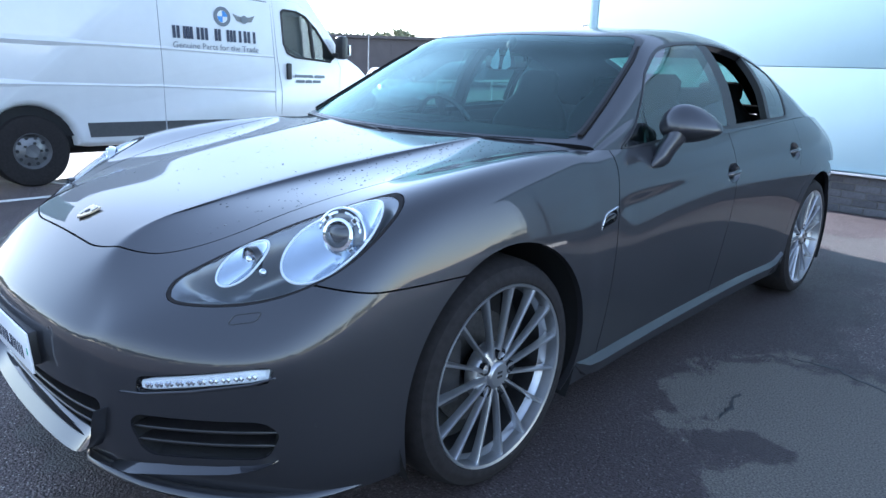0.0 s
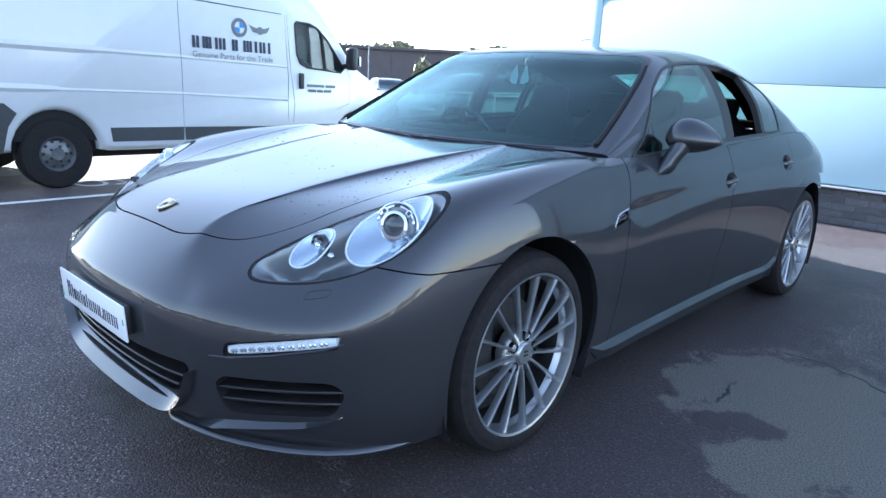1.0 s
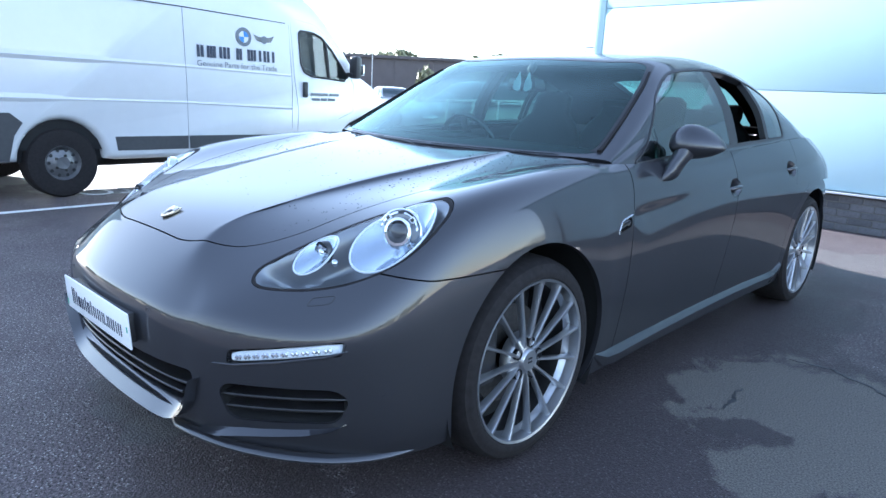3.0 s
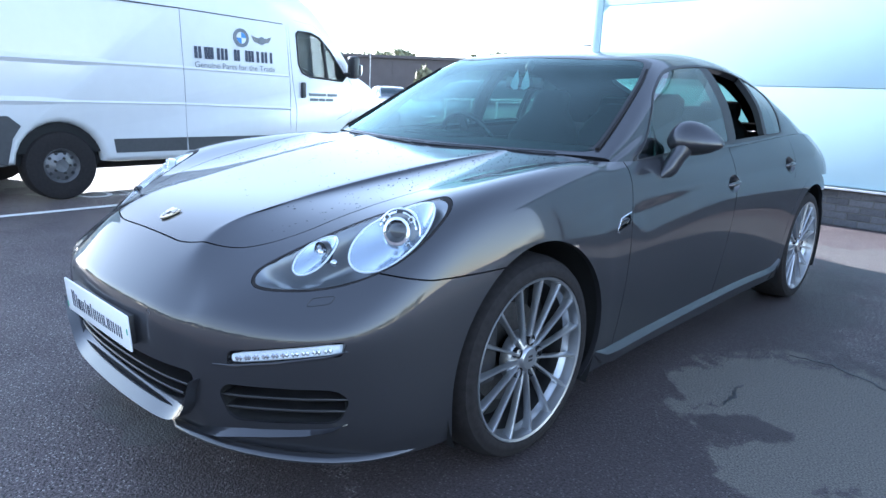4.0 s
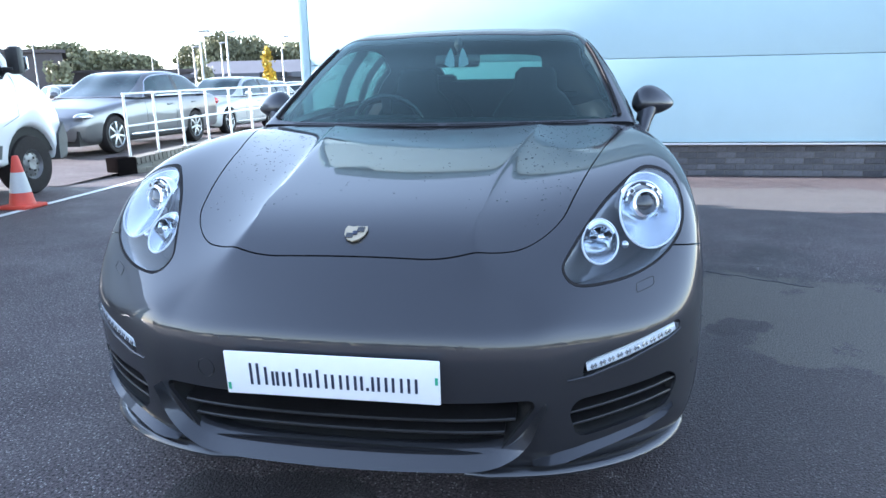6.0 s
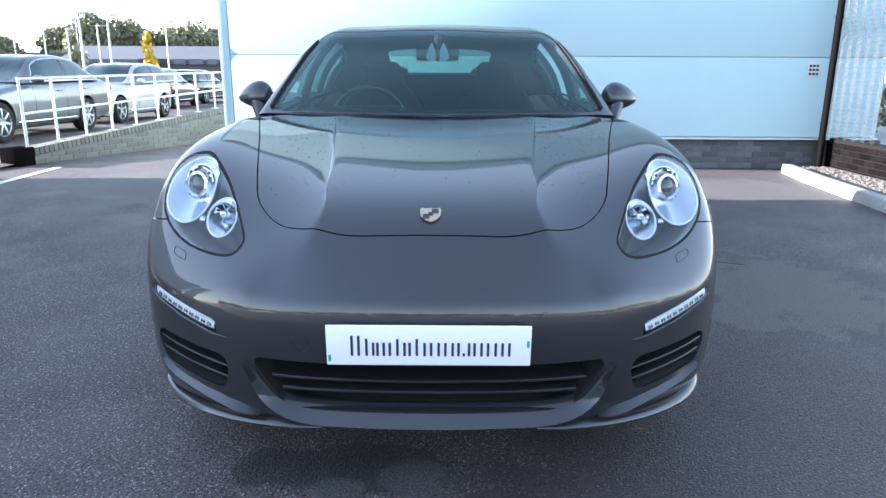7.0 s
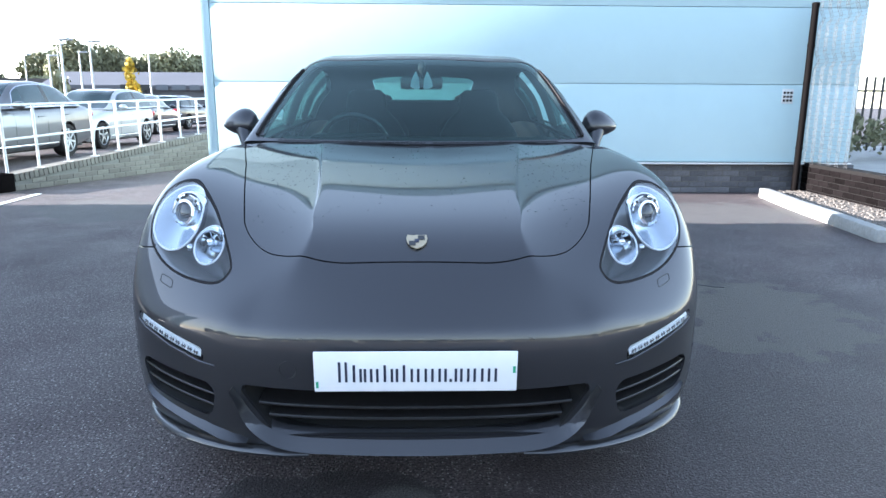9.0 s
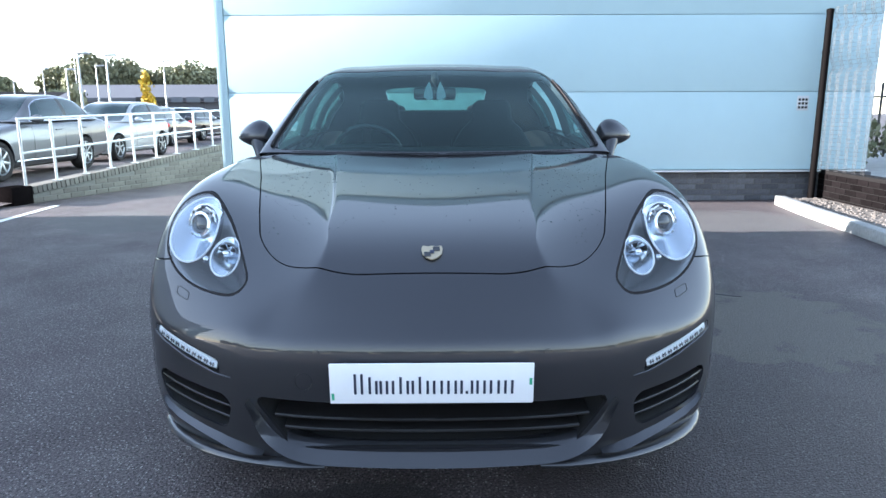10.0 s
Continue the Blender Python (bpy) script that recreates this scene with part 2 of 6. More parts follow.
FAR_GLASS = material("car_window", (0.02, 0.035, 0.04), 0.04, spec=0.5)
VAN_GLASS = glass("cab_glass", (0.72, 0.86, 0.84), 0.07)
RED_LENS = material("red_lens", (0.4, 0.02, 0.02), 0.2, coat=0.8)
LEAF = material("green_leaves", (0.20, 0.20, 0.115), 0.7, grain=0.35, grain_size=3, stain=0.45, stain_size=0.15)
YELLOW_LEAF = material("yellow_leaves", (0.45, 0.32, 0.03), 0.7, grain=0.3, grain_size=3)
BARK = material("bark", (0.1, 0.08, 0.06), 0.9, grain=0.3)
BROWN_CLAD = material("brown_cladding", (0.09, 0.075, 0.075), 0.6, grain=0.06, stain=0.08)
WIRE_GREY = material("grey_wire", (0.024, 0.025, 0.029), 0.5, grain=0.1)
POST_GREY = material("galvanised_post", (0.36, 0.37, 0.38), 0.45, 0.6, grain=0.05)
GRAVEL = material("gravel", (0.16, 0.14, 0.125), 0.9, grain=0.25, grain_size=50)
SHEETING = material("pale_sheeting", (0.6, 0.62, 0.64), 0.5, grain=0.03, stain=0.05)
# dark brick and its mortar, near black with the plinth's shade in the colour
SHADED_MORTAR = material("shaded_mortar", (0.01, 0.009, 0.009), 0.9, spec=0.1, grain=0.2)
SHADED_DARK_BRICK = material("shaded_dark_brick", (0.006, 0.005, 0.0052), 0.9, spec=0.0, grain=0.2, grain_size=30, bump=0.4, bump_size=60, piece=0.35)
ROOFING = material("grey_roofing", (0.10, 0.10, 0.115), 0.6, grain=0.04, stain=0.08, stain_size=0.3)
PIPE_BROWN = material("brown_pipe", (0.004, 0.003, 0.003), 0.8, spec=0.08, grain=0.15, stain=0.15)

# ---- shaping helpers ----
def solid(name, bm, mat, smooth=True):
    me = bpy.data.meshes.new(name)
    bm.to_mesh(me)
    bm.free()
    me.materials.append(mat)
    if smooth:
        me.polygons.foreach_set("use_smooth", [True] * len(me.polygons))
        me.set_sharp_from_angle(angle=radians(35))
    return me


def part(name, bm, mat, parent, label="", smooth=True):
    ob = new(name, solid(name, bm, mat, smooth))
    ob.parent = parent
    return tagged(ob, label)


def thing(name, label, category, m=None, group="", kind=""):
    ob = new(name)
    ob.empty_display_size = 0.1
    if m is not None:
        ob.matrix_basis = m
    return tagged(ob, label, category, group, kind)


def box(bm, size, m=None, bevel=0.0):
    r = bmesh.ops.create_cube(bm, size=1.0, matrix=(m or Matrix()) @ Matrix.Diagonal((*size, 1)))
    if bevel:
        edges = list({e for v in r["verts"] for e in v.link_edges})
        bmesh.ops.bevel(bm, geom=edges, offset=bevel, segments=2, affect="EDGES", profile=0.5)
    return bm


def boxes(*rows):
    """One mesh of boxes: (x, y, z, sx, sy, sz[, bevel])."""
    bm = bmesh.new()
    for x, y, z, sx, sy, sz, *bev in rows:
        box(bm, (sx, sy, sz), Matrix.Translation((x, y, z)), *bev)
    return bm


def lathe(profile, steps=48, axis="X", bm=None, m=None):
    """Turns (radius, along) pairs about an axis."""
    bm = bm or bmesh.new()
    m = m or Matrix()
    rings = []
    for r, a in profile:
        ring = []
        for k in range(steps):
            c, s = r * math.cos(2 * math.pi * k / steps), r * math.sin(2 * math.pi * k / steps)
            p = {"X": (a, c, s), "Y": (c, a, s), "Z": (c, s, a)}[axis]
            ring.append(bm.verts.new(m @ Vector(p)))
        rings.append(ring)
    for a, b in zip(rings, rings[1:]):
        for k in range(steps):
            bm.faces.new((a[k], a[(k + 1) % steps], b[(k + 1) % steps], b[k]))
    bmesh.ops.remove_doubles(bm, verts=bm.verts, dist=1e-5)
    bmesh.ops.recalc_face_normals(bm, faces=bm.faces)
    return bm


def tube(points, radius, bm=None, sides=8, flat=1.0):
    """A round bar along points."""
    bm = bm or bmesh.new()
    points = [Vector(p) for p in points]
    rings = []
    for k, p in enumerate(points):
        d = (points[min(k + 1, len(points) - 1)] - points[max(k - 1, 0)]).normalized()
        up = Vector((0, 0, 1)) if abs(d.z) < 0.9 else Vector((0, 1, 0))
        a = d.cross(up).normalized()
        b = a.cross(d)
        rings.append([bm.verts.new(p + radius * (math.cos(2 * math.pi * s / sides) * a + flat * math.sin(2 * math.pi * s / sides) * b)) for s in range(sides)])
    for u, v in zip(rings, rings[1:]):
        for s in range(sides):
            bm.faces.new((u[s], u[(s + 1) % sides], v[(s + 1) % sides], v[s]))
    bm.faces.new(rings[0]), bm.faces.new(rings[-1])
    bmesh.ops.recalc_face_normals(bm, faces=bm.faces)
    return bm


def clip(bm, f):
    """Keeps the part of a mesh where f(place) > 0, with a clean edge along f = 0."""
    val = {v: f(v.co) for v in bm.verts}
    for e in list(bm.edges):
        a, b = e.verts
        fa, fb = val[a], val[b]
        if (fa > 0) != (fb > 0):
            k = min(max(fa / (fa - fb), 0.02), 0.98)
            _, w = bmesh.utils.edge_split(e, a, k)
            val[w] = 0.0
    for face in list(bm.faces):
        zero = [v for v in face.verts if val[v] == 0.0]
        if len(zero) == 2 and any(val[v] > 0 for v in face.verts) and any(val[v] < 0 for v in face.verts):
            bmesh.utils.face_split(face, zero[0], zero[1])
    gone = [face for face in bm.faces if sum(val[v] for v in face.verts) <= 0]
    bmesh.ops.delete(bm, geom=gone, context="FACES")
    return bm


def thicken(bm, depth):
    """Gives the free edges of a sheet a lip that turns inward."""
    bm.normal_update()
    edges = [e for e in bm.edges if e.is_boundary]
    normals = {v: v.normal.copy() for e in edges for v in e.verts}
    out = bmesh.ops.extrude_edge_only(bm, edges=edges)["geom"]
    fresh = [v for v in out if isinstance(v, bmesh.types.BMVert)]
    olds = list(normals)
    for v in fresh:
        near = min((e.other_vert(v) for e in v.link_edges if e.other_vert(v) in normals), key=lambda o: (o.co - v.co).length, default=None)
        if near is not None:
            v.co -= normals[near] * depth
    return bm


def spline(keys, s):
    """A smooth line through keys (rows of numbers) at place s from 0 to len - 1."""
    k = np.asarray(keys, float)
    n = len(k)
    i = min(int(s), n - 2)
    t = s - i
    p1, p2 = k[i], k[i + 1]
    p0 = k[i - 1] if i > 0 else 2 * p1 - p2
    p3 = k[i + 2] if i + 2 < n else 2 * p2 - p1
    return 0.5 * (2 * p1 + (p2 - p0) * t + (2 * p0 - 5 * p1 + 4 * p2 - p3) * t * t + (3 * p1 - p0 - 3 * p2 + p3) * t ** 3)


def curve_at(keys, y):
    """Linear reading of (place, value) pairs."""
    return float(np.interp(y, [k[0] for k in keys], [k[1] for k in keys]))

# ---- the grey saloon ----
HUB_F, HUB_R, HUB_Z = 1.024, 3.905, 0.350
# lines of the body from the middle of the nose round the side to the middle of the tail
LINE_BOTTOM = [(0, .085, .205), (.30, .095, .205), (.58, .18, .195), (.80, .36, .185), (.905, .60, .185), (.915, .98, .185), (.91, 1.40, .175), (.905, 1.62, .175),
               (.90, 2.3, .18), (.90, 3.0, .19), (.915, 3.45, .20), (.915, 3.9, .21), (.87, 4.35, .22), (.70, 4.78, .24), (.42, 4.93, .25), (0, 4.95, .25)]
LINE_LOW = [(0, .05, .29), (.30, .062, .29), (.58, .142, .29), (.83, .345, .30), (.935, .60, .30), (.95, .98, .32), (.945, 1.40, .32), (.93, 1.62, .31),
            (.915, 2.3, .32), (.92, 3.0, .34), (.945, 3.45, .36), (.955, 3.9, .38), (.905, 4.35, .38), (.72, 4.80, .38), (.44, 4.97, .38), (0, 4.99, .38)]
LINE_MID = [(0, .015, .47), (.30, .034, .47), (.58, .122, .475), (.825, .318, .49), (.942, .60, .52), (.960, .98, .62), (.957, 1.4, .60), (.945, 1.62, .58),
            (.94, 2.3, .60), (.945, 3.0, .62), (.96, 3.45, .65), (.962, 3.9, .68), (.915, 4.33, .66), (.73, 4.79, .62), (.45, 4.98, .62), (0, 5.0, .62)]
LINE_HIGH = [(0, .018, .572), (.30, .040, .572), (.575, .135, .575), (.818, .325, .582), (.925, .59, .685), (.935, .98, .82), (.925, 1.4, .83), (.92, 1.62, .83),
             (.93, 2.3, .83), (.935, 3.0, .85), (.945, 3.45, .87), (.940, 3.9, .89), (.885, 4.32, .88), (.70, 4.75, .84), (.44, 4.95, .84), (0, 4.97, .84)]
LINE_TOP = [(0, .062, .632), (.28, .082, .634), (.56, .185, .637), (.785, .36, .655), (.845, .61, .84), (.835, .98, .94), (.83, 1.4, .974), (.85, 1.62, .972),
            (.865, 2.3, .985), (.865, 3.0, 1.015), (.86, 3.45, 1.04), (.83, 3.9, 1.05), (.765, 4.32, 1.03), (.63, 4.70, .98), (.38, 4.86, .97), (0, 4.88, .97)]
HOOD_LINES = [[(0, .240, .770), (.275, .247, .770), (.335, .258, .765), (.56, .37, .757)],
              [(0, .56, .853), (.32, .56, .855), (.375, .575, .845), (.60, .66, .864)],
              [(0, .98, .925), (.37, .98, .929), (.425, .985, .914), (.63, 1.02, .925)],
              [(0, 1.415, .981), (.43, 1.437, .987), (.485, 1.452, .984), (.66, 1.512, .984)]]


def body_surface(levels):
    """One smooth sheet through the body's lines, both sides."""
    rows = [[*k[:2], tuple(spline(k, 1.5)), *k[2:]] for k in (LINE_BOTTOM, LINE_LOW, LINE_MID, LINE_HIGH, LINE_TOP)]
    places, index = [], {}

    def put(key, p):
        index[key] = len(places)
        places.append(p)

    for side in (1, -1):
        for r, row in enumerate(rows):
            for j, (x, y, z) in enumerate(row):
                if x == 0:
                    if side == 1:
                        put((r, j, 1), (0, y, z))
                    index[(r, j, -1)] = index[(r, j, 1)]
                else:
                    put((r, j, side), (side * x, y, z))
        for s, line in enumerate(HOOD_LINES, 1):
            for t, (x, y, z) in enumerate(line):
                if x == 0:
                    if side == 1:
                        put(("h", s, t, 1), (0, y, z))
                    index[("h", s, t, -1)] = index[("h", s, t, 1)]
                else:
                    put(("h", s, t, side), (side * x, y, z))
            index[("h", s, 4, side)] = index[(4, 4 + s, side)]
        for t in range(5):
            index[("h", 0, t, side)] = index[(4, t, side)]
    faces, ridges = [], set()
    for side in (1, -1):
        for r in range(4):
            for j in range(16):
                f = [index[(r, j, side)], index[(r, j + 1, side)], index[(r + 1, j + 1, side)], index[(r + 1, j, side)]]
                faces.append(f if side == 1 else f[::-1])
        for s in range(4):
            for t in range(4):
                f = [index[("h", s, t, side)], index[("h", s, t + 1, side)], index[("h", s + 1, t + 1, side)], index[("h", s + 1, t, side)]]
                faces.append(f if side == 1 else f[::-1])
            if s:
                ridges.add(frozenset((index[("h", s, 1, side)], index[("h", s + 1, 1, side)])))
    goal = np.array(places, float)
    cage = goal.copy()
    me = bpy.data.meshes.new("cage")
    me.from_pydata([tuple(p) for p in cage], [], faces)
    crease = me.attributes.new("crease_edge", "FLOAT", "EDGE")
    for e in me.edges:
        if frozenset(e.vertices) in ridges:
            crease.data[e.index].value = 0.9
    ob = new("cage", me)
    mod = ob.modifiers.new("smooth", "SUBSURF")
    mod.levels = 1
    for _ in range(7):
        me.vertices.foreach_set("co", cage.ravel())
        me.update()
        dg = bpy.context.evaluated_depsgraph_get()
        dg.update()
        limit = np.array([v.co for v in ob.evaluated_get(dg).data.vertices[: len(goal)]])
        cage += goal - limit
    me.vertices.foreach_set("co", cage.ravel())
    me.update()
    mod.levels = levels
    dg = bpy.context.evaluated_depsgraph_get()
    dg.update()
    bm = bmesh.new()
    bm.from_mesh(ob.evaluated_get(dg).data)
    bpy.data.objects.remove(ob)
    bpy.data.meshes.remove(me)
    for v in bm.verts:        # hollow behind the wing vent, sharp above and soft below
        x, y, z = v.co
        if abs(x) > 0.8 and 1.62 < y < 2.5:
            under = 0.786 + 0.075 * (y - 1.62) - z
            if -0.034 < under < 0.15:
                k = min(1.0, (under + 0.034) / 0.05)
                v.co.x -= math.copysign(0.015 * k * k * (3 - 2 * k) * (1 - max(under, 0) / 0.15) ** 1.3 * min(1, 8 * (y - 1.62)) * (1 - (y - 1.62) / 0.88), x)
    bmesh.ops.recalc_face_normals(bm, faces=bm.faces)
    bm.faces.ensure_lookup_table()
    top = max(bm.faces, key=lambda f: f.calc_center_median().z - abs(f.calc_center_median().y - 0.8))
    if top.normal.z < 0:
        bmesh.ops.reverse_faces(bm, faces=bm.faces)
    return bm


from mathutils.bvhtree import BVHTree

shell = body_surface(4)
shell_tree = BVHTree.FromBMesh(shell)


def nose_y(x, z):
    """How far back the body's front lies at x, z."""
    hit = shell_tree.ray_cast(Vector((x, -1.5, z)), Vector((0, 1, 0)))[0]
    return hit.y if hit else 0.4


def flank_x(y, z):
    hit = shell_tree.ray_cast(Vector((2.5, y, z)), Vector((-1, 0, 0)))[0]
    return hit.x if hit else 0.93


def top_z(x, y):
    hit = shell_tree.ray_cast(Vector((x, y, 2.0)), Vector((0, 0, -1)))[0]
    return hit.z if hit else 0.9


def in_arch(p):
    d = min(math.hypot(p.y - HUB_F - 0.004, p.z - HUB_Z - 0.006) - 0.398, math.hypot(p.y - HUB_R, p.z - HUB_Z - 0.010) - 0.388)
    return max(d, 0.5 - abs(p.x))


HOOD_SIDE = [(0.2, .475), (.3, .50), (.6, .575), (.98, .665), (1.43, .785), (1.7, .83)]


def in_hood(p):
    """Below zero inside the hood's outline."""
    if p.y > 1.9:
        return 1.0
    x = abs(p.x)
    front = 0.178 + 1.5 * max(0.0, x - 0.18) ** 2
    a = front - p.y
    b = x - curve_at(HOOD_SIDE, p.y)
    r = 0.085
    if a > -r and b > -r:
        return math.hypot(a + r, b + r) - r if p.z > 0.6 else 1
    return max(a, b) if p.z > 0.6 else 1.0


def rounded(pts, r):
    """Distance to a rounded polygon (x, z pairs, anticlockwise), below zero inside."""
    def f(x, z):
        d, inside = 1e9, True
        for (ax, az), (bx, bz) in zip(pts, pts[1:] + pts[:1]):
            ex, ez = bx - ax, bz - az
            t = min(1, max(0, ((x - ax) * ex + (z - az) * ez) / (ex * ex + ez * ez)))
            d = min(d, math.hypot(x - ax - t * ex, z - az - t * ez))
            if ex * (z - az) - ez * (x - ax) < 0:
                inside = False
        return (-d if inside else d) - r
    return f


LAMP_LINE = [(.532, .690), (.553, .668), (.60, .660), (.70, .668), (.783, .696), (.842, .743), (.863, .797), (.857, .852), (.832, .883), (.79, .895),
                      (.747, .886), (.655, .830), (.590, .772), (.550, .727), (.533, .705)]
wide = LAMP_LINE[-2:] + LAMP_LINE + LAMP_LINE[:3]
lamp_shape = rounded([tuple(spline(wide, 2 + k / 3)) for k in range(3 * len(LAMP_LINE))], 0.004)
drl_shape = rounded([(.588, .470), (.818, .520), (.824, .545), (.592, .500)], 0.008)
intake_shape = rounded([(.600, .336), (.785, .349), (.797, .380), (.590, .374)], 0.036)
vent_shape = rounded([(1.512, .729), (1.612, .750), (1.612, .782), (1.540, .768)], 0.005)
grille_shape = rounded([(-.375, .292), (.375, .292), (.455, .405), (-.455, .405)], 0.016)


def in_lamp(p):
    """The headlamp's egg, seen from ahead."""
    return lamp_shape(abs(p.x), p.z) if p.y < 1.0 and abs(p.x) > 0.4 and p.z > 0.5 else 1.0


def in_drl(p):
    return drl_shape(abs(p.x), p.z) if p.y < 0.6 else 1.0


def in_intake(p):
    return intake_shape(abs(p.x), p.z) if p.y < 0.6 else 1.0


def in_handle(p):
    """The oval recesses of the door handles."""
    if abs(p.x) < 0.8 or p.y < 2.4:
        return 1.0
    y, z = (2.62, .830) if p.y < 3 else (3.42, .888)
    return (math.hypot((p.y - y) / .068, (p.z - z) / .046) - 1) * .05


def in_vent(p):
    return vent_shape(p.y, p.z) if abs(p.x) > 0.8 and 1.3 < p.y < 1.7 else 1.0


def in_grille(p):
    return grille_shape(p.x, p.z) if p.y < 0.4 else 1.0


def bumper_cut(p):
    """Above zero on the wings, below on the bumper."""
    if p.y > HUB_F:
        return 1.0
    x = abs(p.x)
    if x < 0.6 and p.y < 0.5:
        return -1.0
    return p.z - (0.70 + 0.25 * max(0, 0.56 - p.y) ** 1.2) if p.y > 0.3 else -1.0


GAP = 0.0022
car = thing("saloon_car", "dark grey metallic four-door sports saloon car, wet with rain, on asphalt", "car")


def keep(bm, *fs):
    bm = bm.copy()
    for f in fs:
        clip(bm, f)
    return bm


base = keep(shell, in_arch, in_lamp, in_drl, in_intake, in_grille, in_handle, in_vent)
hood = keep(base, lambda p: -in_hood(p) - GAP)
part("hood", thicken(hood, 0.014), PAINT, car)
rest = keep(base, lambda p: in_hood(p) - GAP)
door_edge = lambda p: p.y - 1.575 - 0.11 * max(0.0, min(p.z, 0.95) - 0.3)
front = keep(rest, lambda p: -GAP - door_edge(p))
rear = keep(rest, lambda p: door_edge(p) - GAP)
part("front_bumper", thicken(keep(front, lambda p: -bumper_cut(p) - GAP), 0.02), PAINT, car)
wings = keep(front, lambda p: bumper_cut(p) - GAP)
for side in (1, -1):
    part("front_wing", thicken(keep(wings, lambda p: side * p.x), 0.02), PAINT, car)
sill_top = lambda p: p.z - 0.245 - 0.012 * (p.y - 1.6)
doors = keep(rear, lambda p: 3.9 - p.y, lambda p: sill_top(p) - GAP, lambda p: math.hypot(p.y - HUB_R, p.z - 0.36) - 0.46 if p.z < 0.8 else 3.48 + 0.35 * (p.z - 0.8) - p.y)
for side in (1, -1):
    half = keep(doors, lambda p: side * p.x)
    part("front_door", thicken(keep(half, lambda p: 2.66 - GAP - p.y + 0.12 * (p.z - 0.9)), 0.02), PAINT, car)
    part("rear_door", thicken(keep(half, lambda p: p.y - 0.12 * (p.z - 0.9) - 2.66 - GAP), 0.02), PAINT, car)
quarter = keep(rear, lambda p: sill_top(p) - GAP, lambda p: -((math.hypot(p.y - HUB_R, p.z - 0.36) - 0.46 if p.z < 0.8 else 3.48 + 0.35 * (p.z - 0.8) - p.y)) - GAP)
part("rear_quarter", thicken(quarter, 0.02), PAINT, car)
part("side_sill", thicken(keep(rear, lambda p: -sill_top(p) - GAP), 0.02), PAINT, car)

# greenhouse: rows from the beltline over the rail to the middle of the roof
HOUSE = [[(.845, 1.60, .958), (.832, 1.592, .972), (.780, 1.555, .987), (.42, 1.435, .986), (0, 1.385, .984)],
         [(.855, 1.80, .967), (.824, 1.80, 1.045), (.737, 1.80, 1.125), (.41, 1.67, 1.118), (0, 1.61, 1.118)],
         [(.862, 2.05, .975), (.795, 2.05, 1.135), (.680, 2.05, 1.268), (.39, 1.94, 1.262), (0, 1.89, 1.268)],
         [(.868, 2.30, .985), (.780, 2.30, 1.20), (.616, 2.28, 1.380), (.36, 2.21, 1.400), (0, 2.18, 1.406)],
         [(.870, 2.65, 1.0), (.772, 2.65, 1.235), (.600, 2.65, 1.422), (.35, 2.6, 1.450), (0, 2.58, 1.457)],
         [(.868, 3.05, 1.02), (.777, 3.05, 1.235), (.592, 3.05, 1.418), (.34, 3.02, 1.452), (0, 3.0, 1.46)],
         [(.855, 3.45, 1.04), (.768, 3.45, 1.215), (.582, 3.45, 1.372), (.33, 3.45, 1.420), (0, 3.45, 1.43)],
         [(.825, 3.85, 1.05), (.742, 3.87, 1.155), (.568, 3.9, 1.252), (.32, 3.95, 1.288), (0, 3.95, 1.30)],
         [(.760, 4.30, 1.03), (.690, 4.33, 1.05), (.540, 4.37, 1.075), (.30, 4.42, 1.09), (0, 4.44, 1.095)],
         [(.630, 4.70, .978), (.600, 4.77, .98), (.480, 4.80, .985), (.27, 4.85, .98), (0, 4.87, .975)]]


def house_at(u, v, inset=0.0):
    rows = []
    for row in HOUSE:
        full = list(row) + [(-x, y, z) for x, y, z in row[-2::-1]]
        rows.append(spline(full, min(v, 8.0)))
    return Vector(spline(rows, u))


HU, HV = 108, 96
hbm = bmesh.new()
hbm.verts.layers.float.new("u"), hbm.verts.layers.float.new("v")
lu, lv = hbm.verts.layers.float["u"], hbm.verts.layers.float["v"]
grid = [[hbm.verts.new(house_at(9 * i / HU, 8 * j / HV)) for j in range(HV + 1)] for i in range(HU + 1)]
for i in range(HU + 1):
    for j in range(HV + 1):
        grid[i][j][lu], grid[i][j][lv] = 9 * i / HU, 8 * j / HV
for i in range(HU):
    for j in range(HV):
        hbm.faces.new((grid[i][j], grid[i + 1][j], grid[i + 1][j + 1], grid[i][j + 1]))
bmesh.ops.recalc_face_normals(hbm, faces=hbm.faces)
hbm.faces.ensure_lookup_table()
if hbm.faces[HU * HV // 2].normal.z < 0:
    bmesh.ops.reverse_faces(hbm, faces=hbm.faces)


